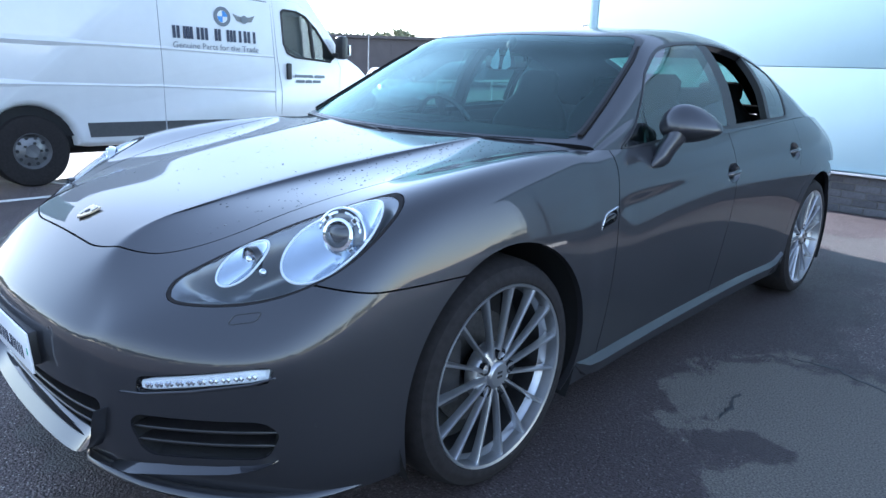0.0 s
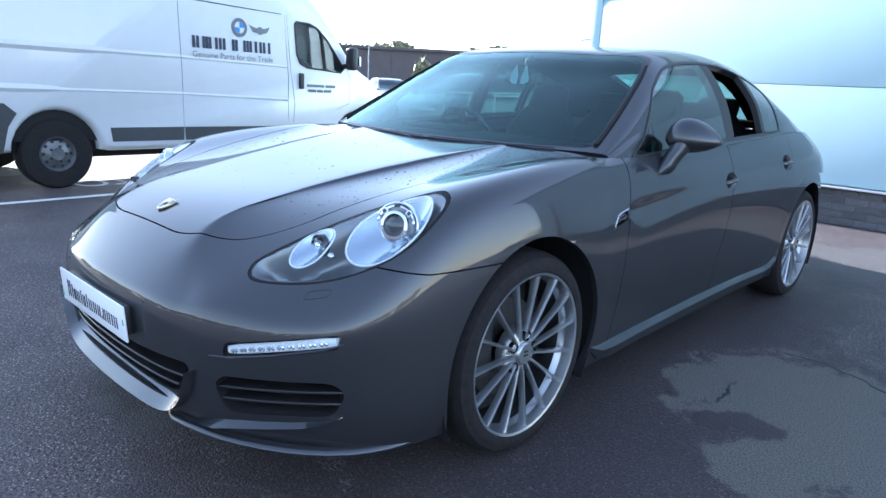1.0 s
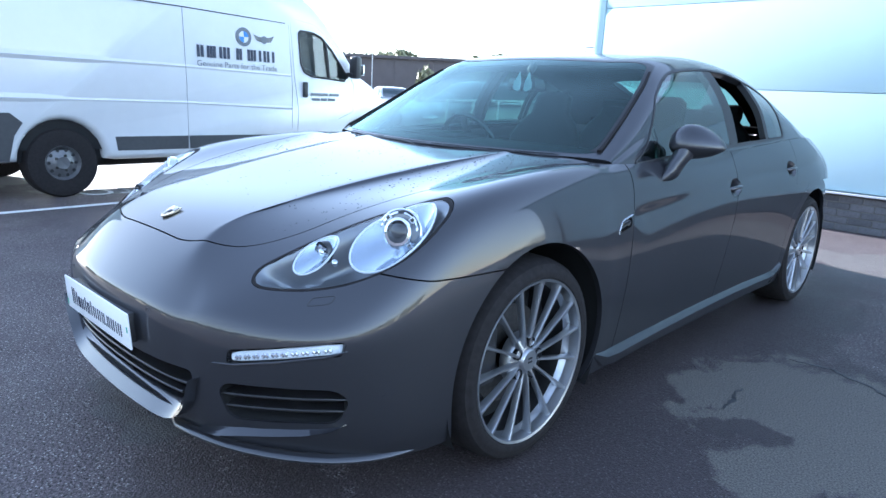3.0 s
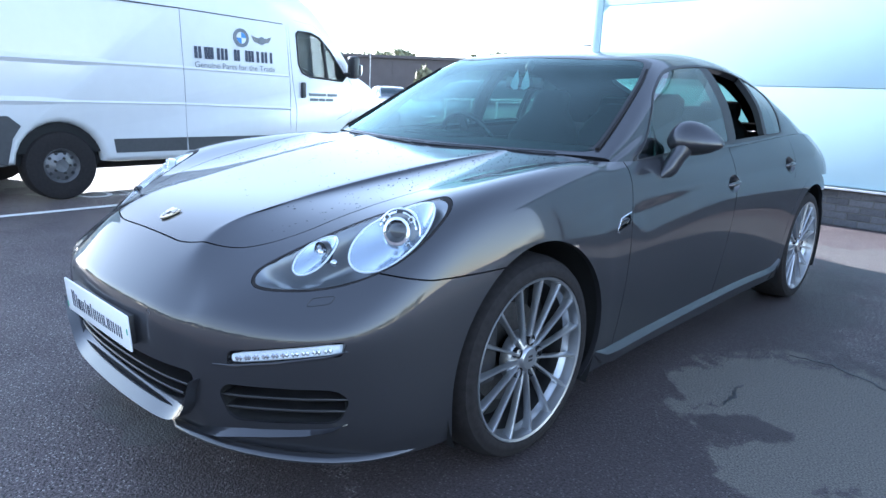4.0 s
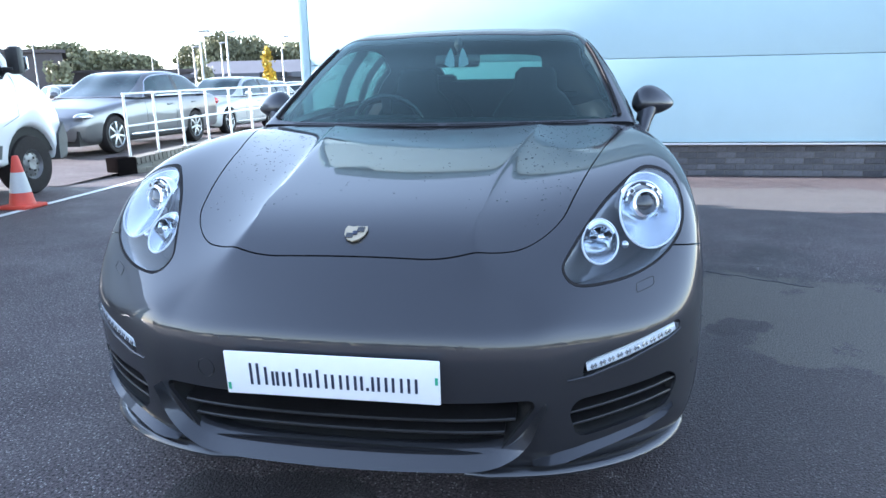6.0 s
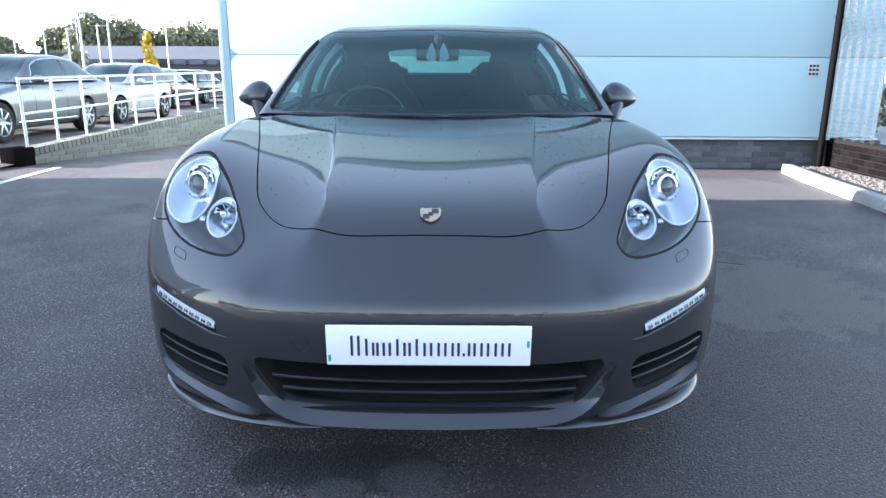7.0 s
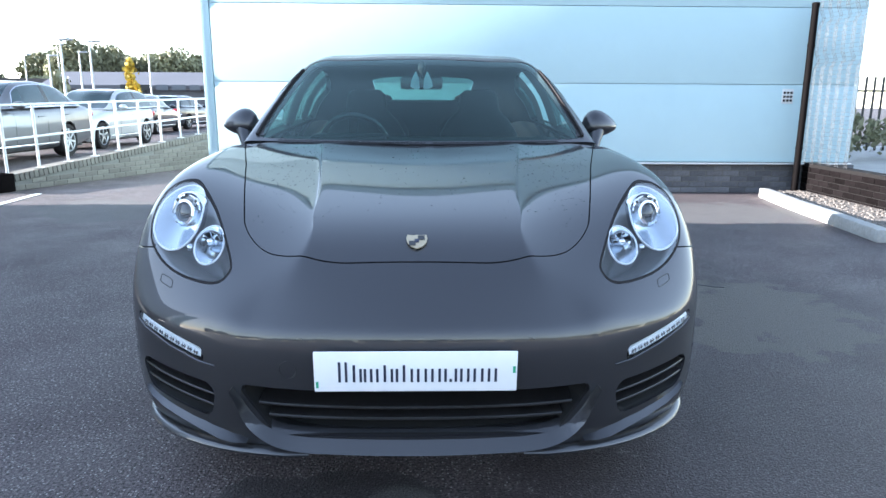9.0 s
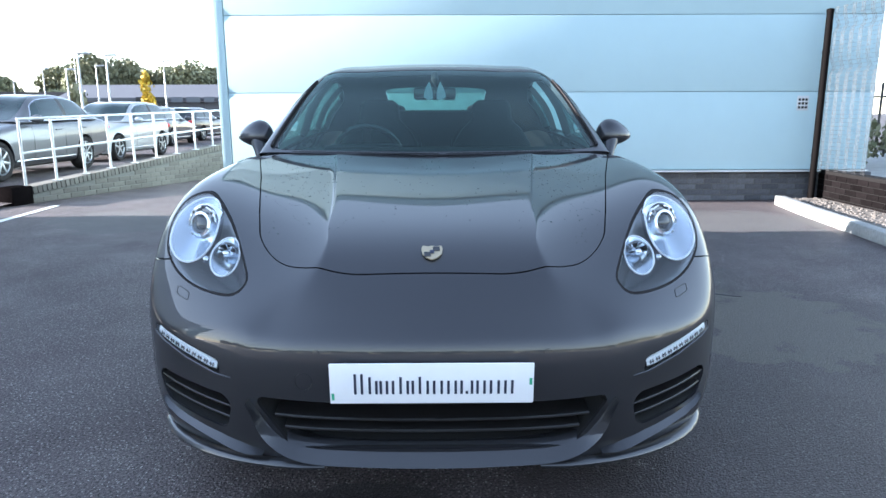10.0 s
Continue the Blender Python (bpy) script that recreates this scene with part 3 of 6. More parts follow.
def clip_uv(bm, f):
    """As clip, but f reads the sheet's own u (along) and v (across)."""
    a, b = bm.verts.layers.float["u"], bm.verts.layers.float["v"]
    val = {v: f(v[a], v[b]) for v in bm.verts}
    for e in list(bm.edges):
        p, q = e.verts
        fp, fq = val[p], val[q]
        if (fp > 0) != (fq > 0):
            k = min(max(fp / (fp - fq), 0.02), 0.98)
            up, uq, vp, vq = p[a], q[a], p[b], q[b]
            _, w = bmesh.utils.edge_split(e, p, k)
            w[a], w[b] = up + (uq - up) * k, vp + (vq - vp) * k
            val[w] = 0.0
    for face in list(bm.faces):
        zero = [v for v in face.verts if val[v] == 0.0]
        if len(zero) == 2 and any(val[v] > 0 for v in face.verts) and any(val[v] < 0 for v in face.verts):
            bmesh.utils.face_split(face, zero[0], zero[1])
    bmesh.ops.delete(bm, geom=[f_ for f_ in bm.faces if sum(val[v] for v in f_.verts) <= 0], context="FACES")
    return bm


def soft_max(k, *v):
    m = max(v)
    return m + math.log(sum(math.exp(k * (a - m)) for a in v)) / k


def screen_uv(u, v):
    v = min(v, 8 - v)
    return soft_max(14, 0.08 - u, u - 2.93 + 0.02 * (4 - v), 2.04 - v)


def side_glass(u, v):
    """Below zero in the side windows as one opening from pillar to tip."""
    v = min(v, 8 - v)
    return soft_max(22, 0.10 - v, v - 1.72 - 0.08 * min(u - 3, 1) if u < 3 else v - 1.72 + 0.14 * max(0, u - 4.5) ** 2, 0.66 + 0.48 * v + 0.40 * max(0, v - 0.25) - u, u - 6.10)


def rear_glass(u, v):
    v = min(v, 8 - v)
    return soft_max(14, 6.35 - u, u - 8.3, 2.75 - v)


roof = hbm.copy()
for f in (screen_uv, side_glass, rear_glass):
    clip_uv(roof, f)
part("roof", thicken(roof, 0.03), PAINT, car)
pane = clip_uv(hbm.copy(), lambda u, v: -screen_uv(u, v) - 0.008)
WINDSCREEN = part("windscreen", pane, CAR_GLASS, car, "tinted windscreen")
WINDSCREEN.visible_shadow = False
for side in (1, -1):
    half = (lambda u, v: 3 - v) if side == 1 else (lambda u, v: v - 5)
    for n, u0, u1 in (("front_window", 0.0, 4.05), ("rear_window", 4.30, 5.32), ("quarter_window", 5.40, 9)):
        if n == "rear_window" and side == 1:
            continue
        p = clip_uv(clip_uv(hbm.copy(), half), lambda u, v: -soft_max(40, side_glass(u, v), u0 - u, u - u1) - 0.008)
        part(n, p, SIDE_GLASS, car, "tinted side window")
    # dark pillars behind the glass line
    for u0, u1 in ((4.03, 4.30), (5.30, 5.42)):
        p = clip_uv(clip_uv(hbm.copy(), half), lambda u, v: -soft_max(40, side_glass(u, v), u0 - u, u - u1) + 0.004)
        part("door_pillar", thicken(p, 0.03), BLACK, car)
part("rear_screen", clip_uv(hbm.copy(), lambda u, v: -rear_glass(u, v) - 0.008), REAR_GLASS, car).visible_shadow = False

# ---- saloon: lamps, grilles, trim ----
def dish(f, side, depth, rim, mat, name, parent, label=""):
    """The body's sheet inside f, sunk to a depth behind its rim."""
    bm = keep(shell, lambda p: -f(p) - 0.001, (lambda p: side * p.x) if side else (lambda p: 1.0))
    bm.normal_update()
    for v in bm.verts:
        k = min(1.0, max(0.0, -f(v.co) / rim))
        v.co -= v.normal * (depth * k * k * (3 - 2 * k) + 0.001)
    return part(name, bm, mat, parent, label)


def ribbon(path, width, height, back=0.0, bm=None, rise=0.0, slope=0.0):
    """A bar of rectangular section along (x, z) places on the nose; back: how far it sits behind the skin; width: its depth."""
    bm = bm or bmesh.new()
    rings = []
    n = len(path)
    for k, (x, z, *scale) in enumerate(path):
        s = scale[0] if scale else 1.0
        a, b = path[max(k - 1, 0)], path[min(k + 1, n - 1)]
        d = Vector((b[0] - a[0], 0, b[1] - a[1])).normalized()
        up = Vector((-d.z, 0, d.x))
        if up.z < 0 and abs(d.x) > 0.3:
            up = -up
        y = nose_y(x, z) + back
        c = Vector((x, y, z))
        h = height * s / 2
        q = min(0.3 * height, 0.35 * width)
        prof = [(0, -h), (.5 * slope, 0), (slope, h), (slope + .006, h + .002), (slope + width, h), (slope + width, -h)] if slope else [(0, -h + q), (q, -h), (width, -h + rise), (width, h + rise), (q, h), (0, h - q)]
        rings.append([bm.verts.new(c + Vector((0, u, 0)) + up * v) for u, v in prof])
    for a, b in zip(rings, rings[1:]):
        m = len(a)
        for i in range(m):
            bm.faces.new((a[i], a[(i + 1) % m], b[(i + 1) % m], b[i]))
    bm.faces.new(rings[0]), bm.faces.new(rings[-1])
    bmesh.ops.recalc_face_normals(bm, faces=bm.faces)
    return bm


def line(a, b, n):
    return [tuple(np.array(a) + (np.array(b) - np.array(a)) * k / n) for k in range(n + 1)]


def bowl(cx, cz, rx, rz, depth, sink, r0=0.0, r1=1.0, rings=8, steps=40, lean=0.0):
    """A reflector whose rim follows the lamp's glass."""
    bm = bmesh.new()
    rows = []
    for i in range(rings + 1):
        r = r0 + (r1 - r0) * i / rings
        row = []
        for k in range(steps):
            a = 2 * math.pi * k / steps
            x, z = cx + r * rx * math.cos(a), cz + r * rz * math.sin(a)
            sx = 1 if cx > 0 else -1
            y = max(nose_y(cx + 0.75 * (x - cx), cz + 0.75 * (z - cz)) + sink, nose_y(x, z) + 0.006) + depth * (1 - r * r)
            row.append(bm.verts.new((x, y, z)))
        rows.append(row)
    for a, b in zip(rows, rows[1:]):
        for k in range(steps):
            bm.faces.new((a[k], a[(k + 1) % steps], b[(k + 1) % steps], b[k]))
    bmesh.ops.remove_doubles(bm, verts=bm.verts, dist=1e-5)
    bmesh.ops.recalc_face_normals(bm, faces=bm.faces)
    return bm


def ring_on(cx, cz, rx, rz, sink, thick, steps=40):
    pts = []
    for k in range(steps + 1):
        a = 2 * math.pi * k / steps
        x, z = cx + rx * math.cos(a), cz + rz * math.sin(a)
        pts.append((x, max(nose_y(cx + 0.75 * (x - cx), cz + 0.75 * (z - cz)) + sink, nose_y(x, z) + 0.005), z))
    return tube(pts, thick, sides=6)


def ball(c, r, bm=None, squash=(1, 1, 1), u=20, v=12):
    bm = bm or bmesh.new()
    bmesh.ops.create_uvsphere(bm, u_segments=u, v_segments=v, radius=r, matrix=Matrix.Translation(c) @ Matrix.Diagonal((*squash, 1)))
    return bm


def headlamp(side):
    lamp = dish(in_lamp, side, 0.11, 0.06, LAMP_GREY, "headlamp", car, "clear headlamp with bright round reflectors")
    seal = keep(shell, lambda p: -in_lamp(p) - 0.0012, lambda p: in_lamp(p) + 0.0060, lambda p: side * p.x)
    part("seal", thicken(seal, 0.012), RUBBER, lamp)
    cover = keep(shell, lambda p: -in_lamp(p) - 0.0068, lambda p: side * p.x)
    part("lens_cover", cover, CLEAR, lamp).visible_shadow = False
    x, z = side * 0.768, 0.797
    part("main_reflector", bowl(x, z, .083, .084, .085, .012, 0.0), BOWL, lamp)
    part("reflector_rim", ring_on(x, z, .084, .085, .010, .0032), LED, lamp)
    x, z = side * 0.752, 0.806
    y = nose_y(x, z) + 0.070
    tilt = Matrix.Translation((x, y, z)) @ pose(0, 0, 0, -12, 0, 24 * side)
    part("shroud", lathe([(.040, -.004), (.052, -.004), (.062, .004), (.064, .022)], 36, "Y", m=tilt), LAMP_GREY, lamp)
    part("shroud_ring", lathe([(.062, -.002), (.064, -.008), (.068, -.006), (.070, .004), (.069, .02)], 36, "Y", m=tilt), CHROME, lamp)
    part("bezel", lathe([(.030, -.018), (.033, -.025), (.041, -.023), (.044, -.010), (.040, 0)], 36, "Y", m=tilt), CHROME, lamp)
    part("projector", ball((0, -.012, 0), 0.031, squash=(1, .55, 1)), GLOSS_BLACK, lamp).data.transform(tilt)
    for k in range(4):
        a = radians(45 + 90 * k)
        bm = bmesh.new()
        box(bm, (.017, .010, .017), tilt @ Matrix.Translation((.053 * math.cos(a), -.010, .053 * math.sin(a))) @ pose(0, 0, 0, 0, 45, 0), 0.002)
        part("marker_light", bm, LED, lamp)
        bm = bmesh.new()
        box(bm, (.010, .004, .010), tilt @ Matrix.Translation((.053 * math.cos(a), -.015, .053 * math.sin(a))) @ pose(0, 0, 0, 0, 45, 0), 0.001)
        part("marker_core", bm, STEEL, lamp)
    for a0, a1 in ((100, 170), (10, 80)):
        bm = tube([tilt @ Vector((.056 * math.cos(radians(a0 + (a1 - a0) * k / 8)), -.012, .056 * math.sin(radians(a0 + (a1 - a0) * k / 8)))) for k in range(9)], .0035, sides=6)
        part("reflector_arc", bm, CHROME, lamp)
    x, z = side * 0.626, 0.739
    part("side_reflector", bowl(x, z, .046, .046, .040, .014), BOWL, lamp)
    part("reflector_rim", ring_on(x, z, .047, .047, .012, .0028), LED, lamp)
    x, z = side * 0.629, 0.746
    y = nose_y(x, z) + 0.03
    turn = Matrix.Translation((x, y, z))
    part("inner_ring", lathe([(.029, .004), (.031, -.008), (.033, -.004), (.033, .01)], 28, "Y", m=turn), GLOSS_BLACK, lamp)
    for k in range(8):
        a0, a1 = radians(45 * k + 2), radians(45 * k + 43)
        bm = bmesh.new()
        pts = [(.010, .012, a0), (.029, -.004, a0), (.029, -.004, (a0 + a1) / 2), (.029, -.004, a1), (.010, .012, a1)]
        bm.faces.new([bm.verts.new(turn @ Vector((r * math.cos(a), d + .004 * (k % 2), r * math.sin(a)))) for r, d, a in pts])
        bmesh.ops.solidify(bm, geom=bm.faces[:], thickness=.002)
        part("reflector_facet", bm, CHROME if k % 2 else SLAT, lamp)
    part("bulb", ball((x, y - 0.004, z), 0.012), CHROME, lamp)
    part("turn_bulb", ball((side * .690, nose_y(side * .690, .728) + .02, .728), 0.011), FACET, lamp)


def day_light(side):
    back = dish(in_drl, side, 0.03, 0.012, GLOSS_BLACK, "day_light", car, "clear daytime running light strip")
    a, b = (side * .590, .486), (side * .818, .5335)
    part("light_strip", ribbon([(x, z, 0.9 if 0 < k < 10 else 0.7) for k, (x, z) in enumerate(line(a, b, 10))], .012, .030, .006), LED, back)
    for k in range(10):
        s, e = 0.04 + k * 0.093, 0.04 + k * 0.093 + 0.070
        pt = lambda q: (a[0] + (b[0] - a[0]) * q, a[1] + (b[1] - a[1]) * q - 0.002)
        part("light_cell", ribbon([(*q, w) for q, w in zip(line(pt(s), pt(e), 4), (.2, .9, .2, .9, .2))], .006, .016, .003), SATIN, back)
    cover = keep(shell, lambda p: -in_drl(p) - 0.002, lambda p: side * p.x)
    part("lens_cover", cover, CLEAR, back).visible_shadow = False
    part("blade", ribbon([(side * x, z, s) for x, z, s in ((.545, .464, .4), (.60, .467, 1), (.70, .487, 1), (.80, .511, 1), (.835, .528, .5))], .03, .007, -.006), PAINT, car)


def intake(side):
    well = dish(in_intake, side, 0.13, 0.008, DARK, "side_intake", car, "black side air intake with two slats")
    for z0, z1 in ((.372, .386), (.337, .351)):
        part("slat", ribbon([(side * (.550 + .0282 * k), z0 + (z1 - z0) * k / 10, .5 if k in (0, 10) else 1) for k in range(11)], .07, .007, .006, rise=.008), INTAKE_SLAT, well)
    part("vane", ribbon([(side * .66, .32), (side * .66, .40)], .04, .07, .075), BLACK, well)
    part("intake_lip", ribbon([(side * x, z, s) for x, z, s in ((.465, .250, .4), (.50, .264, 1.1), (.54, .276, 1.5), (.60, .285, 1.35), (.68, .292, 1.15), (.75, .299, 1.0), (.80, .307, .7), (.825, .316, .25))], .03, .040, -.018, slope=.06), PAINT, car)
    edge = []
    for k in range(15):
        q = spline(LINE_BOTTOM, 1.0 + 2.95 * k / 14)
        edge.append((side * (q[0] + .006 - .03 * (k / 14) ** 4), q[1] - .014 + .03 * (k == 0), q[2] + .012 - .012 * (k == 0)))
    part("splitter", tube(edge, .024, sides=12, flat=.6), PAINT, car)


for side in (1, -1):
    headlamp(side)
    day_light(side)
    intake(side)

grille = dish(in_grille, 0, 0.12, 0.006, DARK, "main_grille", car, "black lower grille with slats")
for z in (.366, .331):
    half = .455 - (0.405 - z) * 0.75
    part("slat", ribbon([(half * k / 12, z) for k in range(-12, 13)], .085, .008, .010, rise=.010), INTAKE_SLAT, grille)
lip = [(-.495, .41, .12), (-.475, .38, .35), (-.45, .335, .7), (-.41, .293, .9), (-.34, .268, 1.1), (-.2, .262, 1.15), (0, .260, 1.2)]
lip += [(-x, z, s) for x, z, s in lip[-2::-1]]
fine = [tuple(spline(lip, k / 4)) for k in range(4 * (len(lip) - 1) + 1)]
part("grille_lip", ribbon(fine, .03, .045, -.030, slope=.045), PAINT, car)
part("bumper_base", boxes((0, .62, .21, 1.1, .6, .03, .01)), BLACK, car)

# number plate with a line of lettering shown as bars
plate = part("number_plate", boxes((0, 0, 0, .52, .007, .111, .003)), PLATE, car, "white show plate with a dark line of lettering")
plate.matrix_basis = pose(0, -0.002, .489, 4, 0, 0)
x = -.203
for w, h, z in ((.034, .056, .0), (.018, .047, -.004), (.022, .037, -.0095), (.031, .037, -.0095), (.018, .047, -.004), (.026, .037, -.0095), (.018, .047, -.004), (.033, .037, -.0095), (.034, .037, -.0095), (.030, .037, -.0095),
                (.007, .008, -.024), (.028, .037, -.0095), (.033, .037, -.0095), (.052, .037, -.0095)):
    strokes = 3 if w > .04 else 2 if w > .02 else 1
    for q in range(strokes):
        part("letter_bar", boxes((x + w * (q + .5) / strokes, -.0042, z, .0065, .0012, h)), INK, plate)
    x += w + .0025
for x, z in ((-.252, -.035), (.252, .006)):
    part("plate_mark", boxes((x, -.0042, z, .007, .0012, .018)), GREEN, plate)
part("plate_holder", boxes((0, .02, .49, .46, .03, .09, .004)), BLACK, car)

# badge: a plain shield in gold with darker fields
bm = bmesh.new()
outline = [(-.027, .03), (-.01, .027), (0, .03), (.01, .027), (.027, .03), (.03, .015), (.027, -.008), (.016, -.025), (0, -.034), (-.016, -.025), (-.027, -.008), (-.03, .015)]
verts = [bm.verts.new((x, z, 0)) for x, z in outline]
face = bm.faces.new(verts)
for g in bmesh.ops.extrude_face_region(bm, geom=[face])["geom"]:
    if isinstance(g, bmesh.types.BMVert):
        g.co.z += 0.004
bmesh.ops.recalc_face_normals(bm, faces=bm.faces)
badge = part("badge", bm, GOLD, car, "small gold shield badge", False)
slope = math.degrees(math.atan2(top_z(0, .270) - top_z(0, .220), .05))
badge.matrix_basis = pose(0, .246, top_z(0, .246) + .003, slope, 0, 0)
for x, z in ((.0125, .014), (-.0125, -.011)):
    part("badge_field", boxes((x, z, .0045, .019, .02, .002)), GLOSS_BLACK, badge, smooth=False)
part("badge_field", boxes((0, 0, .005, .013, .015, .003, .001)), INK, badge)

# sensors and covers on the bumper
for side in (1, -1):
    pts = []
    for k in range(25):
        a = 2 * math.pi * k / 24
        u, v = .024 * math.copysign(abs(math.cos(a)) ** .4, math.cos(a)), .010 * math.copysign(abs(math.sin(a)) ** .4, math.sin(a))
        x, z = side * (.738 + u), .645 + v + .22 * u
        pts.append((x, nose_y(x, z), z))
    part("washer_cover", tube(pts, .0013, sides=6), BLACK, car)
for x, z in ((.30, .556), (-.30, .556), (.885, .405), (-.885, .405)):
    y = nose_y(x, z)
    n = (nose_y(x + .01, z) - y) / .01
    part("sensor", lathe([(.0092, .001), (.0097, -.0005), (.0102, .001)], 20, "Y", m=Matrix.Translation((x, y, z)) @ pose(0, 0, 0, 0, 0, math.degrees(math.atan(n)))), PAINT, car)
y = nose_y(-.335, .478)
part("tow_cover", lathe([(.0225, .001), (.0235, -.0012), (.0245, .001)], 28, "Y", m=Matrix.Translation((-.335, y - .0006, .478)) @ pose(0, 0, 0, 0, 0, -10)), BLACK, car)


def wheel_at(x, y, side):
    m = Matrix.Translation((x, y, HUB_Z)) @ pose(0, 0, 0, 0, 0, 0 if side > 0 else 180) @ Matrix.Diagonal((1, 1.016, 1.016, 1))
    wheel = part("wheel", lathe([(.262, -.02), (.268, .015), (.276, .018), (.279, .012), (.277, -.01), (.262, -.03), (.255, -.045)], 72), ALLOY, car, "silver fifteen-spoke alloy wheel")
    wheel.matrix_basis = m
    tyre = [(.272, -.205), (.30, -.225), (.335, -.215), (.342, -.19), (.345, -.12), (.343, -.04), (.336, -.008), (.325, .010), (.312, .014), (.308, .018), (.295, .021), (.282, .019), (.272, .008)]
    part("tyre", lathe(tyre, 72), RUBBER, wheel, "black low-profile tyre")
    for k in range(15):
        bm = bmesh.new()
        rows = []
        for r, w, out, deep in ((.046, .0075, -.010, .024), (.062, .0062, -.006, .022), (.10, .0054, -.002, .022), (.19, .0052, .004, .024), (.245, .0060, .009, .030), (.268, .0080, .010, .04)):
            rows.append([bm.verts.new((out - deep, -w * 1.05, r)), bm.verts.new((out - .006, -w, r)), bm.verts.new((out, -w * .55, r)), bm.verts.new((out, w * .55, r)), bm.verts.new((out - .006, w, r)), bm.verts.new((out - deep, w * 1.05, r))])
        for a, b in zip(rows, rows[1:]):
            for i in range(6):
                bm.faces.new((a[i], a[(i + 1) % 6], b[(i + 1) % 6], b[i]))
        bm.faces.new(rows[0]), bm.faces.new(rows[-1])
        bmesh.ops.recalc_face_normals(bm, faces=bm.faces)
        bmesh.ops.transform(bm, matrix=pose(0, 0, 0, 360 * k / 15 + 18, 0, 0), verts=bm.verts)
        part("spoke", bm, ALLOY, wheel)
    part("hub", lathe([(0, .002), (.034, .002), (.038, -.001), (.041, -.010), (.056, -.014), (.078, -.022), (.086, -.036), (.086, -.06)], 40), ALLOY, wheel)
    for k in range(5):
        a = radians(72 * k + 6)
        part("bolt_recess", lathe([(0, -.006), (.014, -.006), (.0160, .006), (.0185, .006), (.020, -.008)], 20, m=Matrix.Translation((-.012, .060 * math.cos(a), .060 * math.sin(a)))), GLOSS_BLACK, wheel)
    part("cap_mark", boxes((.003, 0, .009, .002, .020, .006), (.003, 0, -.004, .002, .020, .006)), BLACK, wheel)
    part("rim_barrel", lathe([(.2555, -.044), (.252, -.06), (.248, -.16), (.27, -.2)], 72), BARREL, wheel)
    part("brake_disc", lathe([(.06, -.095), (.17, -.095), (.17, -.12), (.06, -.12)], 48), STEEL, wheel)
    bm = bmesh.new()
    box(bm, (.06, .09, .19), Matrix.Translation((-.085, -.15 if side > 0 else .15, .03)), .012)
    part("brake_caliper", bm, BLACK, wheel)
    # added black disc for the shade seen between the spokes
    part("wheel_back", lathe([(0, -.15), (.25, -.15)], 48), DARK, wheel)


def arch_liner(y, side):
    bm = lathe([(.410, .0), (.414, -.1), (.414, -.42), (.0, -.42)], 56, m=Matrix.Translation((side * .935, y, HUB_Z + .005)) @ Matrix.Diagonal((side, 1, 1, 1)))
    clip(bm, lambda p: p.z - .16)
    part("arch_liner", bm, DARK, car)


for y in (HUB_F, HUB_R):
    for side in (1, -1):
        wheel_at(side * (.926 if y == HUB_F else .925), y, side)
        arch_liner(y, side)
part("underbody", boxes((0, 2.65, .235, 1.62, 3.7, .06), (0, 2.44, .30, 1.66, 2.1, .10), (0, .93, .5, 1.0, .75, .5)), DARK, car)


def door_mirror(side):
    bm = ball((0, 0, 0), 1.0, u=40, v=24)
    for v in bm.verts:
        x, y, z = v.co
        k = max(0.0, 0.5 + 0.5 * x)
        z *= (1.0 - 0.50 * k ** 1.6)
        if z < 0:
            z *= 0.62
        y = min(y, 0.42)
        v.co = Vector((side * (.962 + .102 * x), 2.04 + .088 * y + .035 * x, 1.045 + .102 * z - .004 * k))
    bmesh.ops.recalc_face_normals(bm, faces=bm.faces)
    shell_part = part("door_mirror", bm, PAINT, car, "body-coloured door mirror")
    part("mirror_glass", ball((side * .965, 2.04 + .088 * .43, 1.045), 1.0, squash=(.085, .004, .05)), CHROME, shell_part)
    bm = bmesh.new()
    rows = []
    for x, y, z, rx, ry in ((.868, 1.925, .893, .020, .046), (.892, 1.930, .902, .030, .052), (.903, 1.938, .920, .034, .054), (.910, 1.950, .945, .034, .050), (.918, 1.967, .975, .038, .048), (.932, 1.99, 1.01, .045, .05), (.940, 2.00, 1.04, .045, .05)):
        rows.append([bm.verts.new((side * (x + rx * math.cos(2 * math.pi * k / 20)), y + ry * math.sin(2 * math.pi * k / 20), z)) for k in range(20)])
    for a, b in zip(rows, rows[1:]):
        for k in range(20):
            bm.faces.new((a[k], a[(k + 1) % 20], b[(k + 1) % 20], b[k]))
    bm.faces.new(rows[0])
    bmesh.ops.recalc_face_normals(bm, faces=bm.faces)
    part("mirror_arm", bm, PAINT, shell_part)


def door_handle(y, z, side):
    near = lambda p: in_handle(p) if abs(p.y - y) < .2 else 1.0
    handle = dish(near, side, 0.030, 0.035, PAINT, "door_handle", car, "pull handle in an oval recess")
    x = flank_x(y, z)
    tilt = [(-.066, -.006), (-.045, -.002), (0, .001), (.045, .004), (.066, .006)]
    part("grip", tube([(side * (flank_x(y + a, z) + (.004 if abs(a) < .05 else -.012)), y + a, z + b) for a, b in tilt], .012, sides=12, flat=.9), PAINT, handle)


